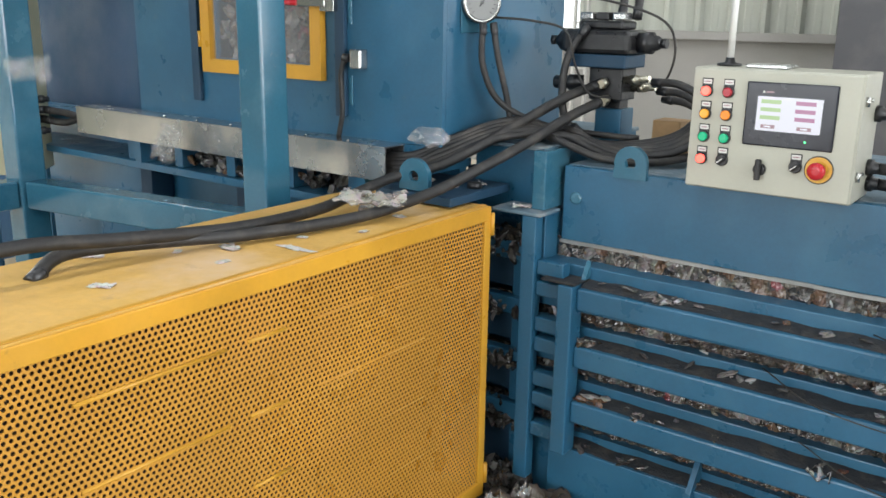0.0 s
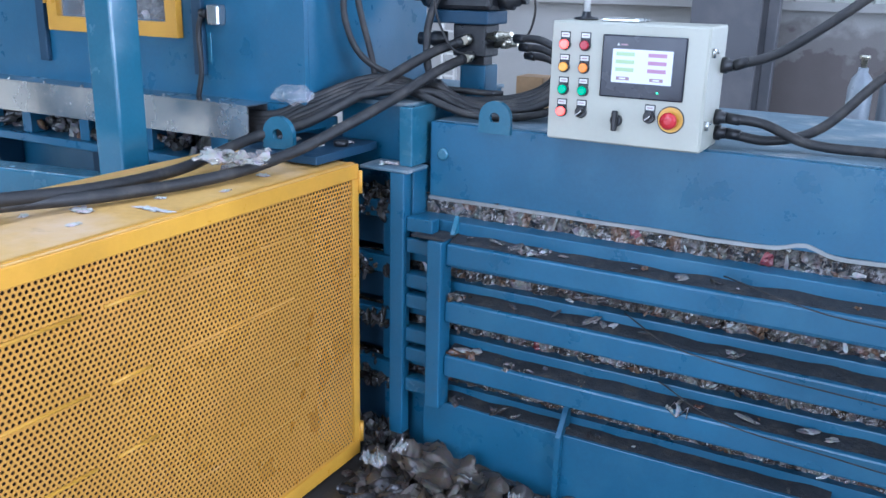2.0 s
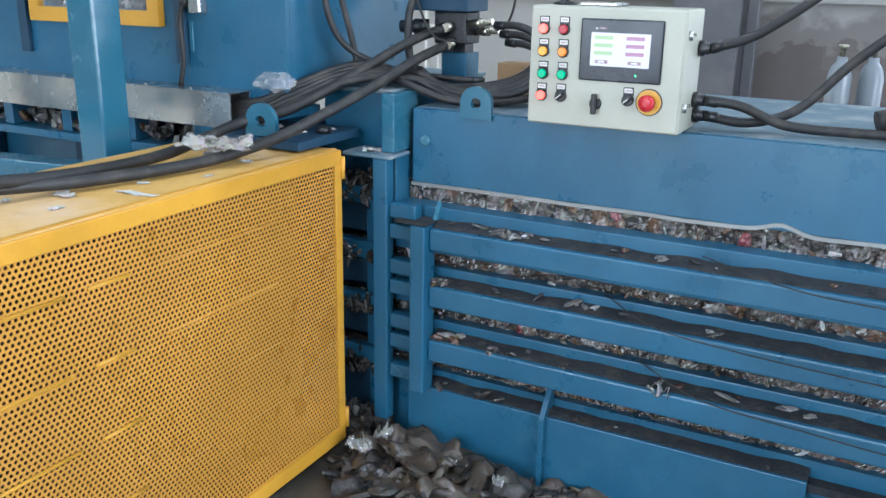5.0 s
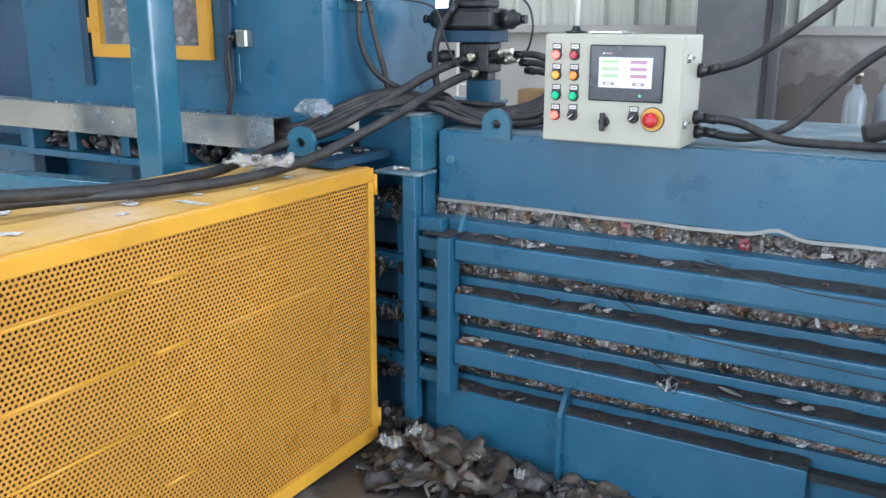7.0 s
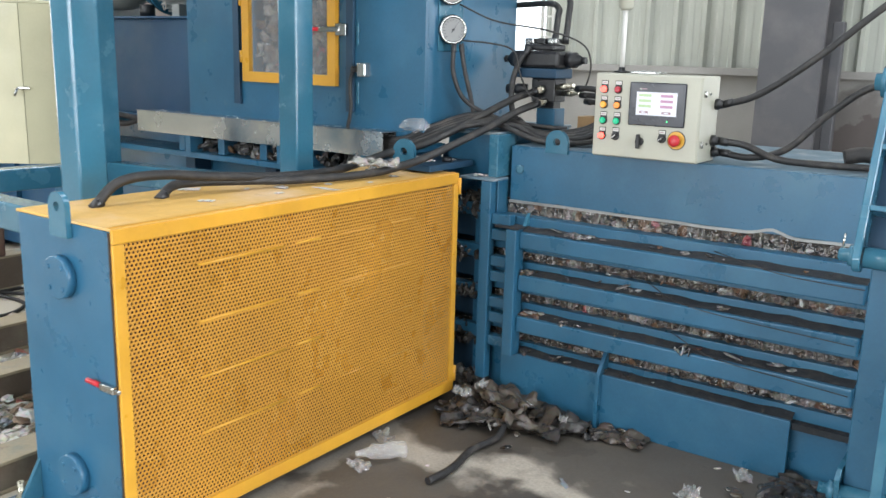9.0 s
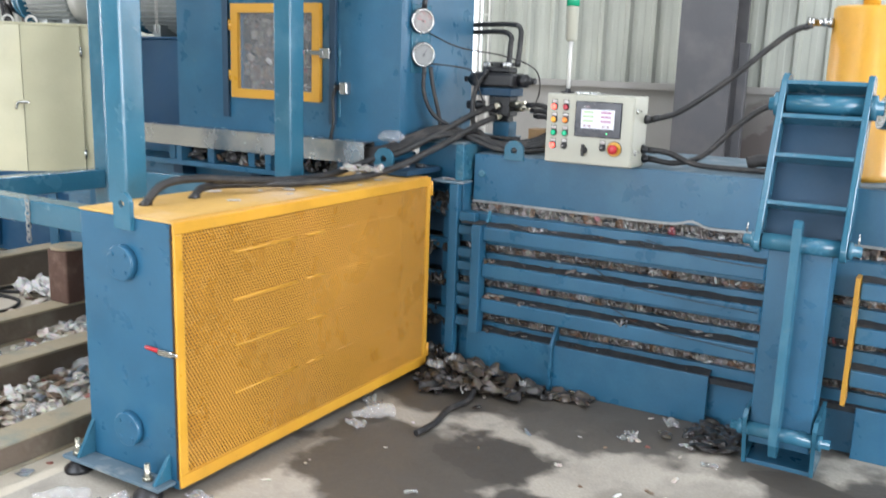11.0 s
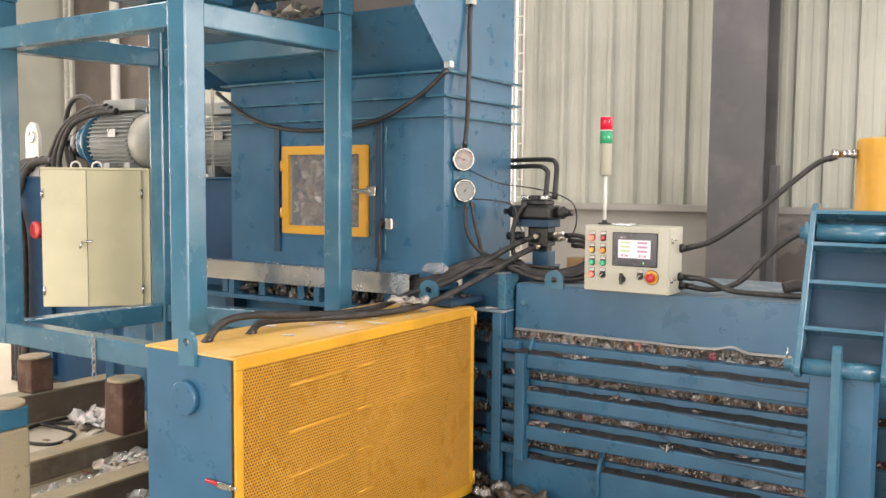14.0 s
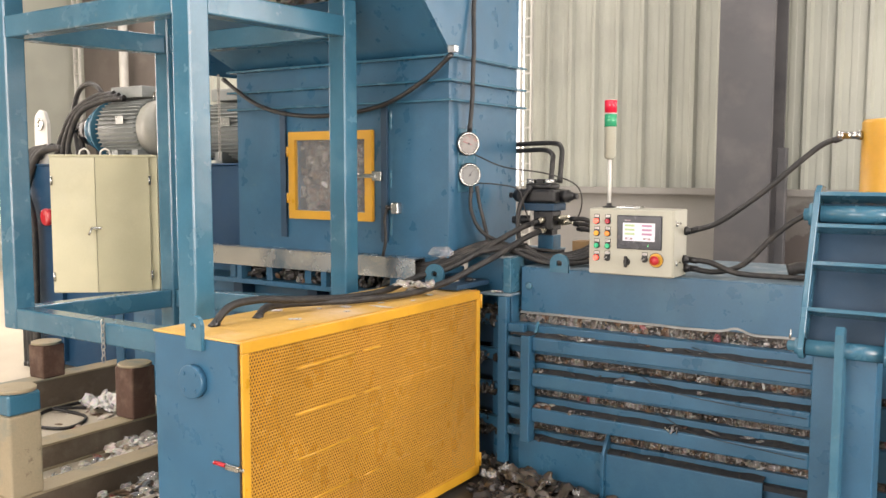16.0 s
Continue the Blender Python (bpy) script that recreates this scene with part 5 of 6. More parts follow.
for k in range(3):
    hose("hydraulic_hose", [(-1.18, 2.95 + 0.05 * k, 1.40 - 0.03 * k), (-1.08, 2.93 + 0.05 * k, 1.40 - 0.035 * k), (-0.98, 2.92 + 0.04 * k, 1.36 - 0.04 * k), (-0.88, 2.90 + 0.04 * k, 1.33 - 0.04 * k), (-0.80, 2.80 + 0.03 * k, 1.30 - 0.03 * k)], 0.013, BL)
for k in range(3):
    hose("hydraulic_hose", [(-1.52, 2.72 + 0.04 * k, 1.24), (-1.36, 2.66 + 0.05 * k, 1.222 + 0.01 * k), (-1.22, 2.68 + 0.05 * k, 1.178), (-1.08, 2.74 + 0.05 * k, 1.17), (-0.96, 2.86 + 0.03 * k, 1.20), (-0.92, 2.92 + 0.03 * k, 1.28)], 0.012, BL)
part("manifold_foot", boxm(-1.39, -1.31, 2.985, 3.05, 1.301, 1.329), BLACK, vb)
hose("hydraulic_hose", [(-1.40, 2.89, 1.58), (-1.44, 2.86, 1.50), (-1.45, 2.83, 1.40), (-1.42, 2.80, 1.28), (-1.36, 2.80, 1.23)], 0.013, BL)
for k, (dx, zt) in enumerate(((0.0, 1.79), (0.055, 1.83))):
    hose("hydraulic_hose", [(-1.85, 3.24, zt - 0.01), (-1.62, 3.22, zt), (-1.45 + dx, 3.16, zt), (-1.36 + dx, 3.08, zt - 0.03), (-1.335 + dx, 3.03, 1.72), (-1.33 + dx, 3.0, 1.60)], 0.0145, "black hose arching from behind the hopper to the valves")
# hoses to the right of the control box
hose("hydraulic_hose", [(-0.42, 2.715, 1.375), (-0.30, 2.76, 1.42), (-0.12, 2.82, 1.56), (0.04, 2.86, 1.71), (0.14, 2.88, 1.795), (0.22, 2.88, 1.825)], 0.0135, "black hose rising to the yellow cylinder")
hose("hydraulic_hose", [(-0.42, 2.72, 1.19), (-0.30, 2.74, 1.178), (-0.18, 2.78, 1.22), (-0.06, 2.82, 1.35), (0.06, 2.83, 1.45), (0.16, 2.83, 1.475), (0.24, 2.75, 1.48)], 0.0135, "black hose rising to the locking arm")
hose("hydraulic_hose", [(-0.42, 2.70, 1.235), (-0.32, 2.71, 1.225), (-0.20, 2.73, 1.18), (-0.02, 2.76, 1.171), (0.16, 2.80, 1.171), (0.5, 2.95, 1.171)], 0.0135, "black hose lying on the dusty top plate")
solid("rubber_scrap", tube(bmesh.new(), [(0.02, 2.80, 1.20), (0.08, 2.82, 1.215), (0.14, 2.83, 1.205), (0.18, 2.86, 1.18)], 0.03, 10, 6), RUBBER, "bunched black rubber lump on the top plate", "rubber")

# hopper power cable
hose("power_cable", [(-1.622, 2.635, 2.665), (-1.618, 2.615, 2.52), (-1.600, 2.59, 2.33), (-1.598, 2.578, 2.20), (-1.600, 2.575, 2.06), (-1.618, 2.578, 1.88)], 0.0125, "black cable clipped to the hopper corner", "cable", "cables")
hose("power_cable", [(-1.61, 2.385, 2.28), (-1.78, 2.37, 2.15), (-2.05, 2.365, 2.03), (-2.4, 2.36, 1.985), (-2.75, 2.36, 2.0), (-3.05, 2.37, 2.08), (-3.33, 2.38, 2.24)], 0.0125, "black cable sagging across the hopper front", "cable", "cables")
solid("cable_clip", boxm(-1.644, -1.60, 2.61, 2.66, 2.66, 2.71, 0.004), WHITE, "white cable clip on the hopper side", "clip")
solid("cable_clip", boxm(-1.63, -1.585, 2.375, 2.41, 2.288, 2.325, 0.004), GALV, "grey cable clip at the hopper corner", "clip")


def chain(x, y, z1, z0, label):
    t = thing("chain", (x, y, z0), label, "chain", "chains")
    z, k = z1, 0
    while z > z0:
        pts = []
        for i in range(9):
            a = 2 * math.pi * i / 8
            u, v = 0.009 * math.cos(a), 0.018 * math.sin(a)
            pts.append((x + (u if k % 2 else 0), y + (0 if k % 2 else u), z - 0.018 + v))
        part("link", tube(bmesh.new(), pts, 0.003, 6, 2), CHAINM, t)
        z -= 0.028
        k += 1
    return t


chain(-3.35, 2.36, 2.27, 1.75, "dusty steel chain hanging from the hopper flange")
chain(-2.58, 0.922, 0.985, 0.80, "short bright chain looped over the frame beam")

# ---- locking arm ----
ARM = thing("locking_arm", (0.37, 2.3, 0.0), "blue welded locking arm with ribbed lever on a hinged column", "locking arm")


def lever_plate(x0, x1):
    bm = bmesh.new()
    out = []
    for a in range(180, 361, 20):
        out.append((2.215 + 0.05 * math.cos(radians(a)), 0.955 + 0.05 * math.sin(radians(a))))
    out += [(2.275, 0.975), (2.55, 1.565), (2.53, 1.605), (2.45, 1.612), (2.405, 1.585)]
    prism(bm, out, x0, x1, "x")
    bmesh.ops.bevel(bm, geom=bm.edges[:], offset=0.003, segments=1, affect="EDGES")
    return part("lever_plate", bm, BLUE2, ARM)


lever_plate(0.198, 0.2225)
lever_plate(0.515, 0.539)


def lever_point(s, d):
    """A point on the lever: s along it, d behind its front edge."""
    y0, z0, y1, z1 = 2.168, 0.975, 2.405, 1.585
    uy, uz = (y1 - y0), (z1 - z0)
    L = math.hypot(uy, uz)
    return y0 + uy * s + d * uz / L, z0 + uz * s - d * uy / L


def lever_slab(s0, s1, d0, d1, mat, name):
    o = [lever_point(s0, d0), lever_point(s1, d0), lever_point(s1, d1), lever_point(s0, d1)]
    return part(name, prism(bmesh.new(), o, 0.223, 0.5145, "x"), mat, ARM)


# dark plate added for the shade seen inside the open lever
lever_slab(0.03, 0.97, 0.095, 0.11, DKBLUE, "lever_back")
for s in (0.225, 0.525, 0.775):
    lever_slab(s - 0.012, s + 0.012, 0.004, 0.094, BLUE2, "lever_rib")
lever_slab(0.975, 1.0, 0.0, 0.11, BLUE2, "lever_top")
part("upper_tube", rodm((0.228, *lever_point(0.875, 0.05)), (0.514, *lever_point(0.875, 0.05)), 0.038), BLUE2, ARM)
pv = lever_point(0.87, 0.05)
for x0, x1 in ((0.202, 0.16), (0.54, 0.585)):
    part("pivot_boss", lathe(bmesh.new(), (x0, *pv), (1 if x1 > x0 else -1, 0, 0), [(0, 0.05), (0.02, 0.05), (0.021, 0.03), (abs(x1 - x0), 0.028)], 24), BLUE2, ARM)
part("pivot_tube", rodm((0.228, 2.215, 0.955), (0.514, 2.215, 0.955), 0.034), BLUE2, ARM)
for x0, s in ((0.202, -1), (0.54, 1)):
    part("pivot_pin", lathe(bmesh.new(), (x0, 2.215, 0.955), (s, 0, 0), [(0, 0.034), (0.018, 0.034), (0.019, 0.022), (0.045, 0.022), (0.05, 0.016)], 20), BLUE2, ARM)
    part("split_pin", rodm((x0 + s * 0.035, 2.19, 0.985), (x0 + s * 0.035, 2.20, 1.025), 0.004, n=8), STEEL, ARM)
part("column_plate", boxm(0.250, 0.490, 2.225, 2.255, 0.10, 0.92, 0.004), BLUE, ARM)
part("column_plate", boxm(0.250, 0.275, 2.256, 2.40, 0.10, 0.92, 0.003), BLUE, ARM)
part("column_plate", boxm(0.465, 0.490, 2.256, 2.40, 0.10, 0.92, 0.003), BLUE, ARM)
out = [(2.224, 0.08), (2.16, 0.08), (2.13, 0.14), (2.13, 1.015)] + [(2.16 + 0.03 * math.cos(radians(a)), 1.03 + 0.03 * math.sin(radians(a))) for a in (180, 140, 100, 60, 20, 0)] + [(2.19, 0.995), (2.224, 0.985)]
part("column_rib", prism(bmesh.new(), out, 0.346, 0.378, "x"), BLUE2, ARM)
for x0, x1 in ((0.232, 0.248), (0.500, 0.516)):
    part("base_cheek", prism(bmesh.new(), [(2.235, 0.0), (2.45, 0.0), (2.45, 0.26), (2.20, 0.25), (2.17, 0.22)], x0, x1, "x"), BLUE2, ARM)
part("base_plate", boxm(0.249, 0.499, 2.24, 2.45, 0.0, 0.018, 0.002), BLUE, ARM)
part("base_tube", rodm((0.249, 2.21, 0.165), (0.499, 2.21, 0.165), 0.03), BLUE2, ARM)
for x0, s in ((0.231, -1), (0.517, 1)):
    part("base_pin", lathe(bmesh.new(), (x0, 2.21, 0.165), (s, 0, 0), [(0, 0.032), (0.02, 0.032), (0.021, 0.02), (0.05, 0.02)], 20), BLUE2, ARM)
# cylinder that swings the arm, beside it
sc = thing("swing_cylinder", (0.70, 2.75, 1.153), "blue-grey hydraulic cylinder beside the locking arm", "hydraulic cylinder")
part("barrel", rodm((0.60, 2.50, 1.47), (1.25, 2.75, 1.36), 0.06, n=28), BLUE2, sc)
part("gland", rodm((0.575, 2.49, 1.474), (0.605, 2.502, 1.469), 0.07, n=28), STEEL, sc)
part("rest", boxm(1.0, 1.2, 2.64, 2.76, 1.1525, 1.33, 0.004), BLUE, sc)
part("rest", boxm(0.62, 0.80, 2.60, 2.70, 1.1525, 1.41, 0.004), DUSTY, sc)
# yellow cylinder
yc = thing("yellow_cylinder", (0.44, 2.98, 1.153), "yellow painted upright hydraulic cylinder with steel hose fitting", "hydraulic cylinder")
part("barrel", lathe(bmesh.new(), (0.44, 2.98, 1.1525), (0, 0, 1), [(0, 0.16), (0.03, 0.16), (0.031, 0.15), (0.74, 0.15), (0.755, 0.14)], 40), YELLOW, yc)
part("rod_eye", rodm((0.44, 2.98, 1.905), (0.44, 2.98, 2.02), 0.035), YELLOW, yc)
part("fitting", lathe(bmesh.new(), (0.30, 2.92, 1.835), (-1, -0.4, 0), [(0, 0.022), (0.02, 0.022), (0.021, 0.017), (0.08, 0.017), (0.081, 0.021), (0.11, 0.021)], 12), STEEL, yc)

# upright behind the top plate, added for the wall column's shaded flange
solid("fence_post", boxm(-1.165, -1.07, 7.76, 7.86, 0.0, 1.90, 0.01), COLUMN, "dark grey strip standing for the wall column's shaded flange", "post")

# bottles of gas beyond the press
for k, (x, y) in enumerate(((-0.30, 6.0), (-0.13, 6.06))):
    g = thing("gas_bottle", (x, y, 0.0), "tall pale grey gas bottle beyond the press", "gas bottle", "gas bottles")
    part("body", lathe(bmesh.new(), (x, y, 0.0), (0, 0, 1), [(0, 0.06), (0.01, 0.07), (1.02, 0.07), (1.08, 0.055), (1.11, 0.03), (1.14, 0.028)], 28), GASGREY, g)
    part("valve", lathe(bmesh.new(), (x, y, 1.1405), (0, 0, 1), [(0, 0.018), (0.05, 0.018), (0.051, 0.03), (0.07, 0.03)], 14), ZINC, g)


# ---- electrical cabinet behind the frame ----
cab = thing("electrical_cabinet", (-4.1, 2.1, 0.0), "cream double-door electrical cabinet with its doors ajar on a blue stand", "cabinet")
CW, CA = 0.66, math.atan2(0.45, 0.48)


def cab_place(bm):
    """From the cabinet's own space (x along its front, y into it) to the floor plan."""
    bmesh.ops.transform(bm, matrix=Matrix.Translation((-4.285, 1.78, 0.0)) @ Matrix.Rotation(CA, 4, "Z"), verts=bm.verts[:])
    return bm


part("body", cab_place(boxm(0.0, CW, 0.0, 0.27, 0.87, 1.762, 0.004)), CABINET, cab)
MID, OUT = 0.29, -0.085
d1 = part("door", cab_place(prism(bmesh.new(), [(0.004, -0.024), (MID - 0.002, OUT), (MID - 0.002, OUT + 0.02), (0.004, -0.004)], 0.88, 1.748, "z")), CABINET, cab)
d2 = part("door", cab_place(prism(bmesh.new(), [(MID + 0.002, OUT), (CW - 0.05, -0.024), (CW - 0.05, -0.004), (MID + 0.002, OUT + 0.02)], 0.88, 1.748, "z")), CABINET, cab)
part("header", cab_place(boxm(0.0, CW - 0.002, -0.03, -0.001, 1.75, 1.766, 0.003)), CABINET, cab)
hd = part("lock_handle", cab_place(boxm(MID - 0.03, MID + 0.035, OUT - 0.022, OUT - 0.002, 1.29, 1.305, 0.004)), STEEL, d2, "steel swing handle")
part("lever", cab_place(rodm((MID - 0.025, OUT - 0.02, 1.30), (MID - 0.04, OUT - 0.035, 1.255), 0.007, n=10)), STEEL, d2)
for z in (0.98, 1.60):
    part("hinge", cab_place(rodm((0.012, -0.03, z - 0.03), (0.012, -0.03, z + 0.03), 0.008, n=10)), STEEL, d1)
    part("hinge", cab_place(rodm((CW - 0.045, -0.03, z - 0.03), (CW - 0.045, -0.03, z + 0.03), 0.008, n=10)), STEEL, d2)
for x in (0.33, CW - 0.07):
    part("stand_leg", cab_place(boxm(x, x + 0.05, 0.21, 0.26, 0.0, 0.869)), BLUE, cab)
for x in (0.2, 0.33):
    part("lifting_ring", cab_place(tube(bmesh.new(), [(x - 0.03, 0.05, 1.763), (x - 0.025, 0.05, 1.79), (x, 0.05, 1.805), (x + 0.025, 0.05, 1.79), (x + 0.03, 0.05, 1.763)], 0.006, 8, 4)), WHITE, cab)

# ---- oil tank with pump motors ----
tank = thing("oil_tank", (-4.5, 3.0, 0.0), "dark blue hydraulic oil tank beside the hopper", "oil tank")
part("shell", boxm(-6.2, -3.36, 2.70, 3.45, 0.06, 1.70, 0.006), TANKBLUE, tank)
part("top_rim", boxm(-6.22, -3.34, 2.68, 3.47, 1.701, 1.715, 0.003), TANKBLUE, tank)
for x in (-6.1, -3.6):
    part("skid", boxm(x, x + 0.12, 2.72, 3.43, 0.0, 0.059), DKBLUE, tank)
for x in (-5.6, -4.9):
    part("stiffener", boxm(x, x + 0.05, 2.66, 2.699, 0.1, 1.68, 0.003), TANKBLUE, tank)
part("red_cap", lathe(bmesh.new(), (-5.75, 2.699, 1.28), (0, -1, 0), [(0, 0.07), (0.04, 0.07), (0.045, 0.055)], 24), RED, tank, "red filler cap")


def motor(x, y, z, L, r, label):
    """Foot-mounted electric motor, its axis along x, with cooling fins and terminal box."""
    t = thing("electric_motor", (x, y, 1.716), label, "electric motor", "pump motors")
    part("body", lathe(bmesh.new(), (x - L / 2, y, z), (1, 0, 0), [(0, r * 0.55), (0.03, r * 0.9), (0.06, r), (L * 0.72, r), (L * 0.72 + 0.005, r * 0.97)], 36), MOTOR, t)
    part("fan_cowl", lathe(bmesh.new(), (x - L / 2 + L * 0.72 + 0.006, y, z), (1, 0, 0), [(0, r * 1.06), (L * 0.2, r * 1.06), (L * 0.26, r * 0.9), (L * 0.265, r * 0.4)], 36), COWL, t)
    fin = None
    for k in range(40):
        a = 2 * math.pi * k / 40
        c, s = math.cos(a), math.sin(a)
        bm = boxm(x - L / 2 + 0.065, x - L / 2 + L * 0.71, -0.004, 0.004, 0.0, 0.03)
        bmesh.ops.transform(bm, matrix=Matrix.Translation((0, y + r * 0.98 * s, z + r * 0.98 * c)) @ Matrix.Rotation(-a, 4, "X"), verts=bm.verts[:])
        part("fin", bm, MOTOR, t)
    part("terminal_box", boxm(x - 0.26, x + 0.12, y - 0.11, y + 0.11, z + r + 0.032, z + r + 0.12, 0.008), MOTOR, t)
    part("eye_bolt", tube(bmesh.new(), [(x + 0.16, y - 0.03, z + r + 0.02), (x + 0.15, y - 0.03, z + r + 0.05), (x + 0.18, y - 0.03, z + r + 0.075), (x + 0.21, y - 0.03, z + r + 0.05), (x + 0.20, y - 0.03, z + r + 0.02)], 0.009, 8, 4), STEEL, t)
    part("rating_plate", boxm(x - 0.04, x + 0.05, y - r - 0.034, y - r - 0.031, z + 0.03, z + 0.09), GALV, t)
    for dx in (-0.14, 0.10):
        part("foot", boxm(x + dx, x + dx + 0.07, y - r, y + r, 1.716, z - r * 0.8), MOTOR, t)
    part("coupling_bell", lathe(bmesh.new(), (x - L / 2 - 0.001, y, z), (-1, 0, 0), [(0, r * 1.1), (0.03, r * 1.1), (0.035, r * 0.72), (0.15, r * 0.66), (0.152, r * 0.78), (0.18, r * 0.78)], 30), BLUE2, t, "blue coupling bell")
    part("pump", lathe(bmesh.new(), (x - L / 2 - 0.182, y, z), (-1, 0, 0), [(0, r * 0.62), (0.12, r * 0.6), (0.14, r * 0.45), (0.22, r * 0.42), (0.23, r * 0.2)], 24), BLACK, t)
    return t


motor(-4.83, 2.95, 1.985, 0.74, 0.205, "grey finned electric pump motor on the oil tank")
motor(-3.86, 3.10, 1.95, 0.72, 0.19, "grey finned electric pump motor beside the hopper")
for k, (x, h) in enumerate(((-5.30, 0.40), (-5.5, 0.33), (-5.70, 0.28))):
    hose("suction_hose", [(x, 2.88, 1.72), (x - 0.02, 2.86, 1.72 + h * 0.7), (x + 0.10, 2.86, 1.72 + h), (x + 0.32, 2.88, 1.72 + h * 1.05), (x + 0.55, 2.95, 1.72 + h * 0.95 + 0.04)], 0.024, "thick black hose looping over the pumps", "hose", "pump hoses")
hose("suction_hose", [(-6.05, 3.2, 1.73), (-6.12, 3.2, 2.12), (-6.02, 3.2, 2.36), (-5.82, 3.2, 2.40), (-5.66, 3.2, 2.25), (-5.62, 3.2, 1.9)], 0.022, "black hose hoop above the pumps", "hose", "pump hoses")
for k in range(4):
    hose("suction_hose", [(-5.6 - 0.07 * k, 2.75, 1.85), (-5.85 - 0.05 * k, 2.70, 1.80), (-5.98, 2.66 - 0.01 * k, 1.55), (-6.0 + 0.05 * k, 2.62, 1.2), (-5.98 + 0.05 * k, 2.60, 0.4), (-5.98 + 0.05 * k, 2.60, 0.03)], 0.03, "thick black hose dropping beside the tank", "hose", "pump hoses")
for k in range(3):
    hose("suction_hose", [(-5.02 + 0.06 * k, 2.82, 2.26 - 0.02 * k), (-5.22 + 0.05 * k, 2.78, 2.24 - 0.02 * k), (-5.46 + 0.05 * k, 2.75, 2.12), (-5.62 + 0.06 * k, 2.74, 1.92), (-5.70 + 0.08 * k, 2.74, 1.73)], 0.021, "thick black hose from the motor box down to the tank", "hose", "pump hoses")
vp = thing("valve_plate", (-5.90, 2.78, 1.716), "white painted lug plate with round openings", "lug plate")
part("plate", prism(bmesh.new(), [(-5.98, 1.716), (-5.80, 1.716), (-5.80, 2.05), (-5.84, 2.14), (-5.90, 2.16), (-5.96, 2.12), (-5.98, 2.05)], 2.74, 2.77, "y"), WHITE, vp)
for z in (2.04, 1.80):
    part("port", lathe(bmesh.new(), (-5.89, 2.739, z), (0, -1, 0), [(0, 0.05), (0.012, 0.05), (0.012, 0.03), (0.004, 0.028)], 20), STEEL, vp)
part("pipe", rodm((-4.30, 2.95, 1.716), (-4.30, 2.95, 1.80), 0.05), BLACK, tank)
# cables from the cabinet's side into the trunking
for k, z in enumerate((1.06, 1.11, 1.155, 1.20)):
    part("gland", cab_place(lathe(bmesh.new(), (CW, 0.10 + 0.02 * (k % 2), z), (1, 0, 0), [(0, 0.018), (0.03, 0.018), (0.031, 0.012), (0.05, 0.012)], 14)), BLACK, cab)
    if k in (1, 2):
        hose("power_cable", [(-3.86, 2.33, z), (-3.76, 2.37, z - 0.01), (-3.62, 2.385, 1.13), (-3.4, 2.385, 1.12)], 0.016, "black cable entering the trunking", "cable", "cables")

# ---- old beams and stubs on the floor behind the guard ----


BEAMSIDE = material("brown_beam_side", (0.17, 0.125, 0.088), 0.75, spots=(0.24, 0.21, 0.16), spot_scale=5, spot_amount=0.6, bump=0.2, bump_scale=80)


def floor_beam(x, y0, y1, h=0.14, w=0.15, base=0.0):
    t = thing("floor_beam", (x, (y0 + y1) / 2, base), "dusty worn steel I-beam lying on the floor", "steel beam", "floor beams")
    b = base
    part("top_flange", boxm(x - w / 2, x + w / 2, y0, y1, b + h - 0.014, b + h, 0.003), OLDSTEEL, t)
    part("bottom_flange", boxm(x - w / 2, x + w / 2, y0, y1, b, b + 0.014, 0.003), OLDSTEEL, t)
    part("web", boxm(x - 0.066, x + 0.066, y0, y1, b + 0.0145, b + h - 0.0145), BEAMSIDE, t)
    return t


floor_beam(-2.22, -0.6, 2.3, 0.12)
floor_beam(-2.98, -0.6, 2.35, 0.14)
floor_beam(-3.60, -0.4, 2.40, 0.15)
floor_beam(-4.75, -0.2, 2.655, 0.22, 0.16)


def stub(x, y, base, top, r, mat, label):
    t = thing("beam_stub", (x, y, base), label, "steel stub", "beam stubs")
    mid = top - 0.12 if mat is OLDSTEEL else base
    if mid > base:
        part("box_tube", boxm(x - r, x + r, y - r, y + r, base, mid, 0.012), mat, t)
    part("painted_head", boxm(x - r, x + r, y - r, y + r, mid + (0.001 if mid > base else 0), top - 0.018, 0.012), BLUE2 if mid > base else mat, t)
    n = 20
    part("cap_plate", lathe(bmesh.new(), (x, y, top - 0.0175), (0, 0, 1), [(0, r * 1.18), (0.016, r * 1.18), (0.0175, r * 1.15)], 28), OLDSTEEL, t)
    return t


stub(-3.60, 1.86, 0.151, 0.485, 0.085, RUST, "short rusty square stub with cap plate on a floor beam")
stub(-2.98, 0.72, 0.141, 0.655, 0.082, OLDSTEEL, "short stub with worn blue and grey paint on a floor beam")
stub(-4.75, 2.0, 0.221, 0.47, 0.085, RUST, "short rusty square stub with cap plate on a floor beam")
stub(-4.75, 1.45, 0.221, 0.47, 0.085, RUST, "short rusty square stub with cap plate on a floor beam")
hose("floor_cable", [(-4.62, 2.20, 0.012), (-4.62, 2.02, 0.012), (-4.60, 1.86, 0.012), (-4.377, 1.657, 0.012), (-4.153, 1.704, 0.012), (-4.15, 1.836, 0.012), (-4.272, 1.961, 0.012), (-4.471, 1.968, 0.012), (-4.56, 1.92, 0.034), (-4.45, 2.10, 0.012), (-4.2, 2.3, 0.012)], 0.011, "black cable coiled on the floor", "cable", "cables")

# ---- scrap on the floor ----
rng = np.random.RandomState(11)
pl = []
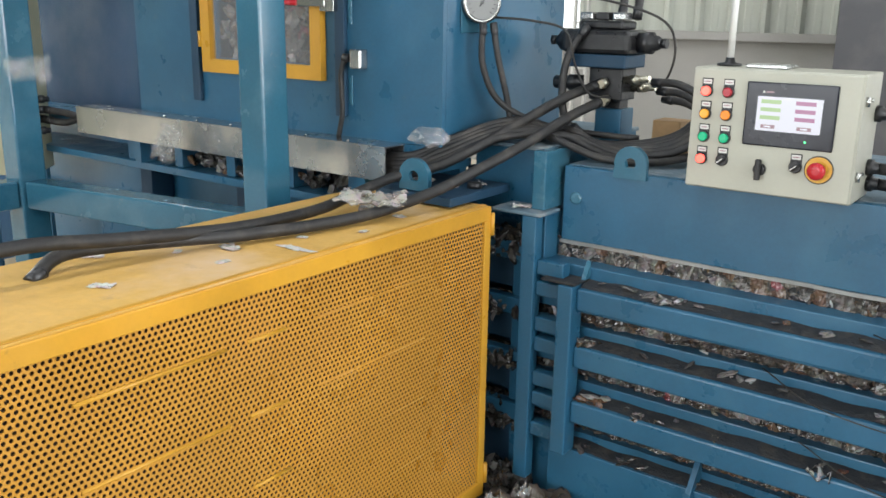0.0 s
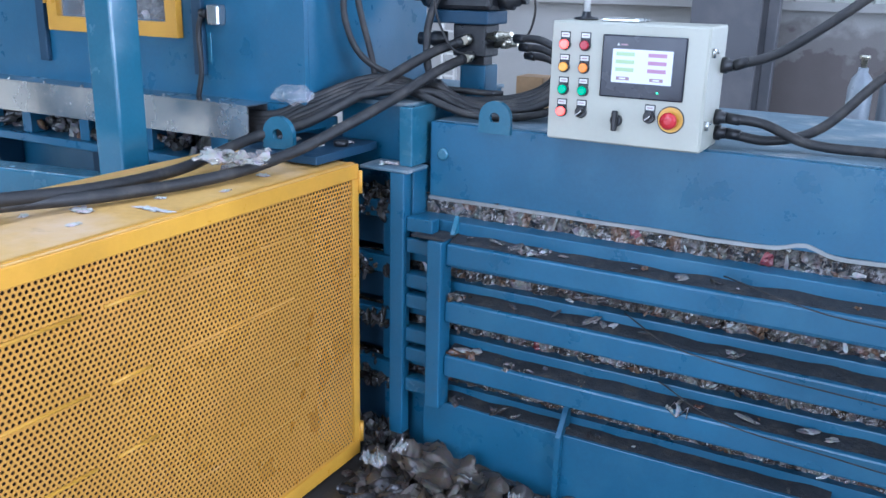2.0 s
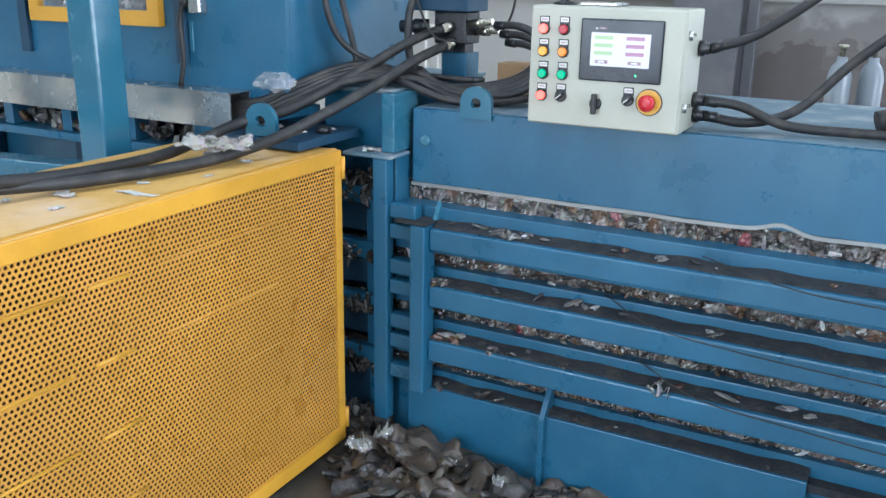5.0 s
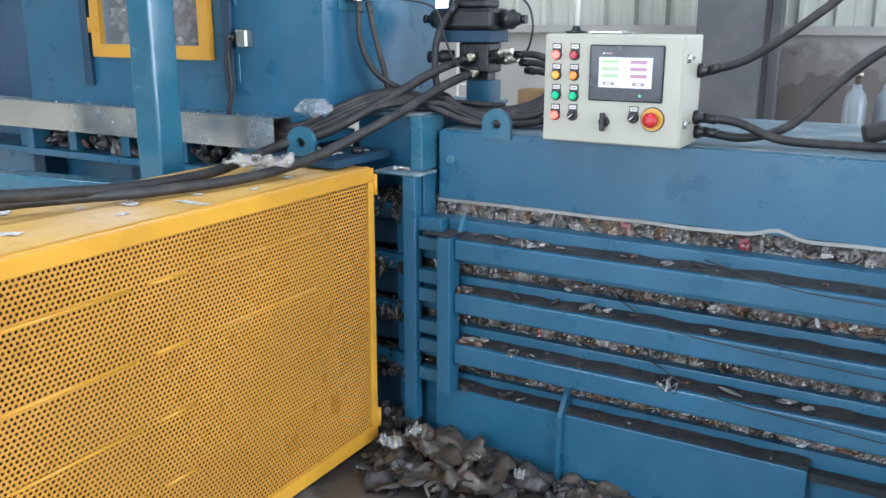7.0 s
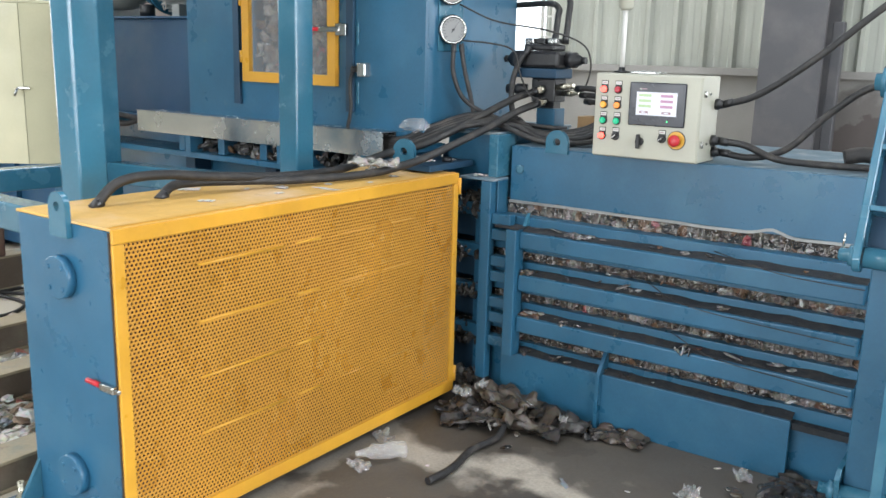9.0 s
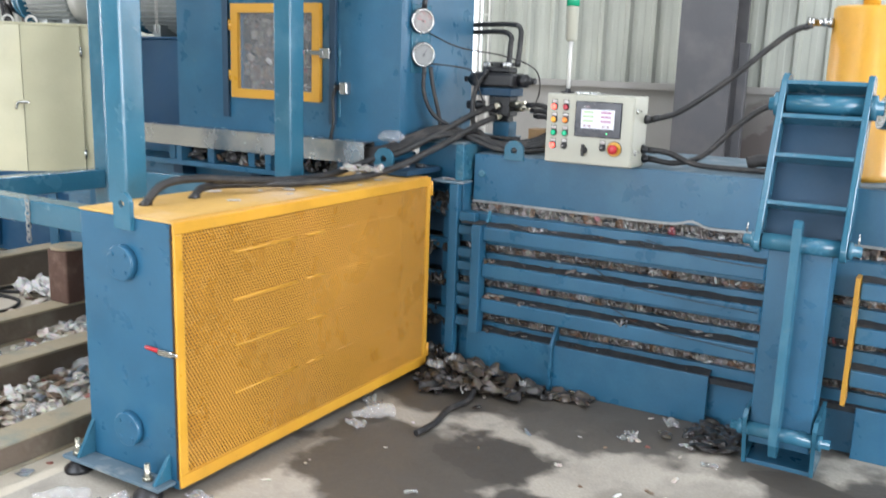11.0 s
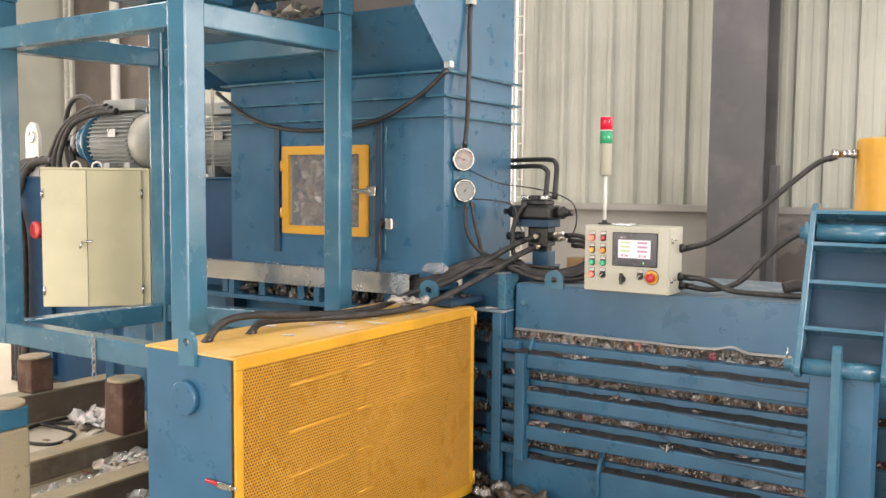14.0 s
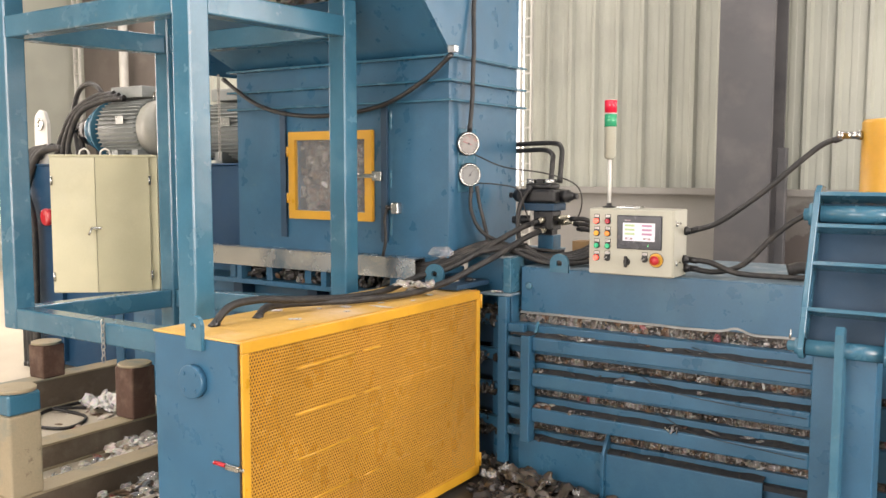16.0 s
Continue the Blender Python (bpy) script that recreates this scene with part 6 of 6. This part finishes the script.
for k in range(520):
    x, y = rng.uniform(-4.6, -2.05), rng.uniform(-0.3, 2.4)
    if any(abs(x - b) < 0.10 for b in (-2.22, -2.98, -3.60, -4.75)):
        continue
    s = rng.uniform(0.006, 0.026)
    pl.append((x, y, s * 0.4, s, rng.uniform(0.9, 2.6)))
for k in range(760):
    x, y = (rng.normal(-2.62, 0.2), rng.normal(0.9, 0.5)) if k % 3 else (rng.normal(-3.36, 0.10), rng.normal(1.80, 0.14))
    s = rng.uniform(0.010, 0.034)
    if abs(x + 2.22) > 0.1 and abs(x + 2.98) > 0.1 and x < -2.0:
        pl.append((x, y, s * 0.4 + rng.uniform(0, 0.04), s, rng.uniform(0.9, 2.2)))
stuff("floor_litter", pl, 31, SCRAPLIGHT, "crumpled bottles and film scattered between the floor beams", "litter", 0.35, 0.6)
for k, (x, y, sz) in enumerate(((-4.36, 2.19, 0.36), (-3.4, 1.80, 0.26), (-3.62 + 0.3, 1.38, 0.2), (-3.0 + 0.25, 1.31, 0.28), (-2.7, 1.3, 0.22), (-2.5, 0.8, 0.2), (-2.6, 0.3, 0.22), (-3.3, 1.2, 0.2))):
    film_scrap("bag_scrap", (x, y, 0.003), sz, 150 + k, FILM if k else PAPER, "crumpled white bag on the pale floor", turn=k * 1.1, tall=0.4)
pl = []
for k in range(90):
    x, y = rng.normal(-1.20, 0.15), rng.normal(2.36, 0.09)
    if y < 2.47 and x > -1.43:
        s = rng.uniform(0.008, 0.026)
        pl.append((x, y, max(0.0, 0.05 - 0.12 * abs(x + 1.1)) * rng.uniform(0.2, 1.0) + s * 0.3, s, rng.uniform(1.2, 2.6)))
for k in range(60):
    s = rng.uniform(0.012, 0.035)
    pl.append((rng.normal(0.08, 0.06), rng.normal(2.40, 0.06), s * 0.6, s, rng.uniform(0.9, 1.6)))
stuff("scrap_heap", pl, 33, DARKFILM, "dirty grey heap of film and crushed bottles at the chamber's foot", "litter", 0.3, 0.5)
pl = []
for k in range(42):
    x, y = rng.uniform(-1.42, 0.9), rng.uniform(0.5, 2.48)
    s = rng.uniform(0.004, 0.012)
    pl.append((x, y, s * 0.4, s, rng.uniform(1.0, 3.5)))
stuff("floor_bits", pl, 35, SCRAPLIGHT, "small pale bits of plastic on the floor", "litter", 0.4, 0.5)
for k, (x, y, sz) in enumerate(((-1.39, 0.74, 0.09), (-1.62, 0.50, 0.16), (-1.41, 1.86, 0.11), (-0.77, 1.21, 0.05), (-0.126, 2.44, 0.10), (0.135, 2.10, 0.07), (-0.24, 2.19, 0.11), (-1.32, 1.61, 0.10),
                                (-0.56, 1.09, 0.06), (-0.875, 2.40, 0.06), (-1.18, 2.26, 0.06), (-1.28, 2.36, 0.09), (-1.0, 2.3, 0.05), (0.02, 2.25, 0.09))):
    film_scrap("film_scrap", (x, y, 0.002), sz, 40 + k, FILM, "torn scrap of pale plastic film on the floor", turn=k * 1.3, tall=0.3)
for k, (x, y, z, sz, turn, tall) in enumerate(((-1.12, 2.36, 0.004, 0.46, 0.1, 0.26), (-1.22, 2.28, 0.004, 0.34, 0.7, 0.22), (-0.98, 2.38, 0.004, 0.36, -0.2, 0.24), (-1.08, 2.30, 0.03, 0.32, 1.3, 0.28),
                                               (-1.30, 2.38, 0.004, 0.30, 1.6, 0.34), (-0.86, 2.40, 0.004, 0.20, 0.3, 0.30), (-1.15, 2.40, 0.06, 0.30, -0.5, 0.25), (-0.72, 2.44, 0.004, 0.16, 0.8, 0.25), (-0.64, 2.46, 0.004, 0.22, 0.1, 0.22))):
    film_scrap("dirty_film", (x, y, z), sz, 70 + k, DARKFILM, "crumpled dirty grey film on the heap", turn=turn, tall=tall, crisp=0.45)
for k, (x, y, z, sz) in enumerate(((-1.34, 2.33, 0.06, 0.08), (-1.28, 2.40, 0.09, 0.06), (-1.02, 2.36, 0.08, 0.04), (-0.86, 2.38, 0.05, 0.05))):
    film_scrap("film_scrap", (x, y, z), sz, 190 + k, FILM, "torn scrap of pale film on the dirty heap", turn=k * 1.7, tall=0.7)
solid("hose_offcut", tube(bmesh.new(), [(-1.03, 1.66, 0.016), (-1.02, 1.80, 0.016), (-1.05, 1.98, 0.016), (-1.03, 2.14, 0.02), (-1.06, 2.25, 0.06)], 0.015, 10), RUBBER, "black hose offcut lying in the wet patch", "hose")
film_scrap("torn_card", (-1.34, 2.40, 0.03), 0.11, 171, DRAPE, "torn tan film standing up from the heap", turn=1.2, tall=0.9)
# bits on the guard lid
for k, (x, y, sz) in enumerate(((-1.626, 1.181, 0.05), (-1.576, 1.467, 0.035), (-1.73, 1.455, 0.03), (-1.66, 1.56, 0.06), (-1.60, 1.75, 0.03), (-1.52, 1.9, 0.03), (-1.78, 1.8, 0.03), (-1.56, 2.1, 0.04), (-1.86, 1.30, 0.07))):
    film_scrap("paper_bit", (x, y, 1.0378), sz, 90 + k, PAPER, "small torn paper bit on the dusty lid", turn=0.6 + k * 0.8, tall=0.12)
for k, (x, y, z, sz) in enumerate(((-1.74, 2.44, 1.0725, 0.07), (-1.60, 2.40, 1.0725, 0.05), (-1.56, 2.52, 1.0725, 0.04), (-1.42, 2.55, 1.0125, 0.06))):
    film_scrap("paper_bit", (x, y, z), sz, 210 + k, PAPER, "small torn paper bit on the blue ledge", turn=0.4 + k * 1.1, tall=0.2)
film_scrap("film_strip", (-1.535, 1.66, 1.0378), 0.16, 101, PAPER, "narrow strip of film on the dusty lid", turn=1.3, tall=0.02).scale = (1, 0.15, 1)
film_scrap("draped_film", (-1.60, 2.03, 1.082), 0.19, 111, DRAPE, "crumpled clear film draped over the hoses", turn=0.5, tall=0.26, crisp=0.8)
film_scrap("draped_film", (-1.66, 2.12, 1.04), 0.15, 112, DRAPE, "crumpled clear film beside the hoses", turn=2.0, tall=0.22, crisp=0.8)


def crushed_bottle(at, length, r, turn, seed, label):
    """A flattened bottle: neck, shoulder and buckled body, lying on its side."""
    bm = bmesh.new()
    n, rings = 24, []
    prof = [(0.0, 0.30), (0.10, 0.30), (0.11, 0.38), (0.14, 0.36), (0.28, 0.85)] + [(0.28 + 0.06 * k, 1.0) for k in range(1, 12)] + [(0.97, 0.95), (1.0, 0.7)]
    for u, q in prof:
        ring = []
        for k in range(n):
            a = 2 * math.pi * k / n
            d = noise.noise(Vector((u * 7 + seed, math.cos(a) * 1.6, math.sin(a) * 1.6)))
            rr = r * q * (1 + (0.55 * d if u > 0.2 else 0.0))
            ring.append(bm.verts.new((length * (u - 0.5), rr * math.cos(a), rr * math.sin(a) * (0.62 if u > 0.2 else 1.0) + 0.25 * r * noise.noise(Vector((u * 3, seed, 1.0))))))
        rings.append(ring)
    for A, B in zip(rings, rings[1:]):
        for k in range(n):
            bm.faces.new((A[k], A[(k + 1) % n], B[(k + 1) % n], B[k]))
    bm.faces.new(rings[0][::-1])
    bm.faces.new(rings[-1])
    lo = min(v.co.z for v in bm.verts)
    m = Matrix.Rotation(turn, 3, "Z")
    for v in bm.verts:
        v.co.z -= lo
        v.co = m @ v.co
    ob = finish("crushed_bottle", bm, FILM)
    ob.location = at
    return tagged(ob, label, "plastic bottle", "crushed bottles")


crushed_bottle((-1.72, 2.43, 1.191), 0.19, 0.042, -0.35, 3.0, "crushed clear bottle lying on the trunking's end")
crushed_bottle((-1.30, 1.72, 0.001), 0.20, 0.040, 0.9, 8.0, "crushed clear bottle on the stained floor beside the guard")
crushed_bottle((-1.78, 0.44, 0.001), 0.20, 0.036, 0.6, 12.0, "crushed clear bottle on the floor by the guard's foot")
film_scrap("crushed_bag", (-2.50, 2.145, 2.576), 0.36, 115, SCRAPLIGHT, "crumpled pale bag hanging on the hopper lip", turn=0.1, tall=0.3)

# ---- scraps that fall past the frame in the first moments ----
fall_1 = film_scrap("falling_film", (-3.2, 2.25, 1.4), 0.13, 121, FILM, "scrap of clear film fluttering down", turn=0.4, tall=0.5)
fall_2 = film_scrap("falling_film", (-2.75, 2.2, 1.1), 0.13, 122, FILM, "scrap of clear film fluttering down", turn=1.4, tall=0.5)


def motions():
    walk(fall_1, [(0.0, pose(-2.85, 1.74, 1.41, 80, 20, 40)), (0.2, pose(-2.86, 1.70, 1.05, 50, 60, 60)), (0.5, pose(-2.84, 1.70, 0.40, 20, 40, 80)), (0.7, pose(-2.80, 1.70, 0.01, 0, 0, 100)), (16.0, pose(-2.80, 1.70, 0.01, 0, 0, 100))])
    walk(fall_2, [(0.0, pose(-2.84, 2.25, 1.11, 80, 10, 35)), (0.2, pose(-2.55, 2.27, 0.90, 60, 40, 60)), (0.4, pose(-2.46, 2.27, 0.45, 30, 20, 90)), (0.6, pose(-2.42, 2.27, 0.01, 0, 0, 110)), (16.0, pose(-2.42, 2.27, 0.01, 0, 0, 110))])


motions()
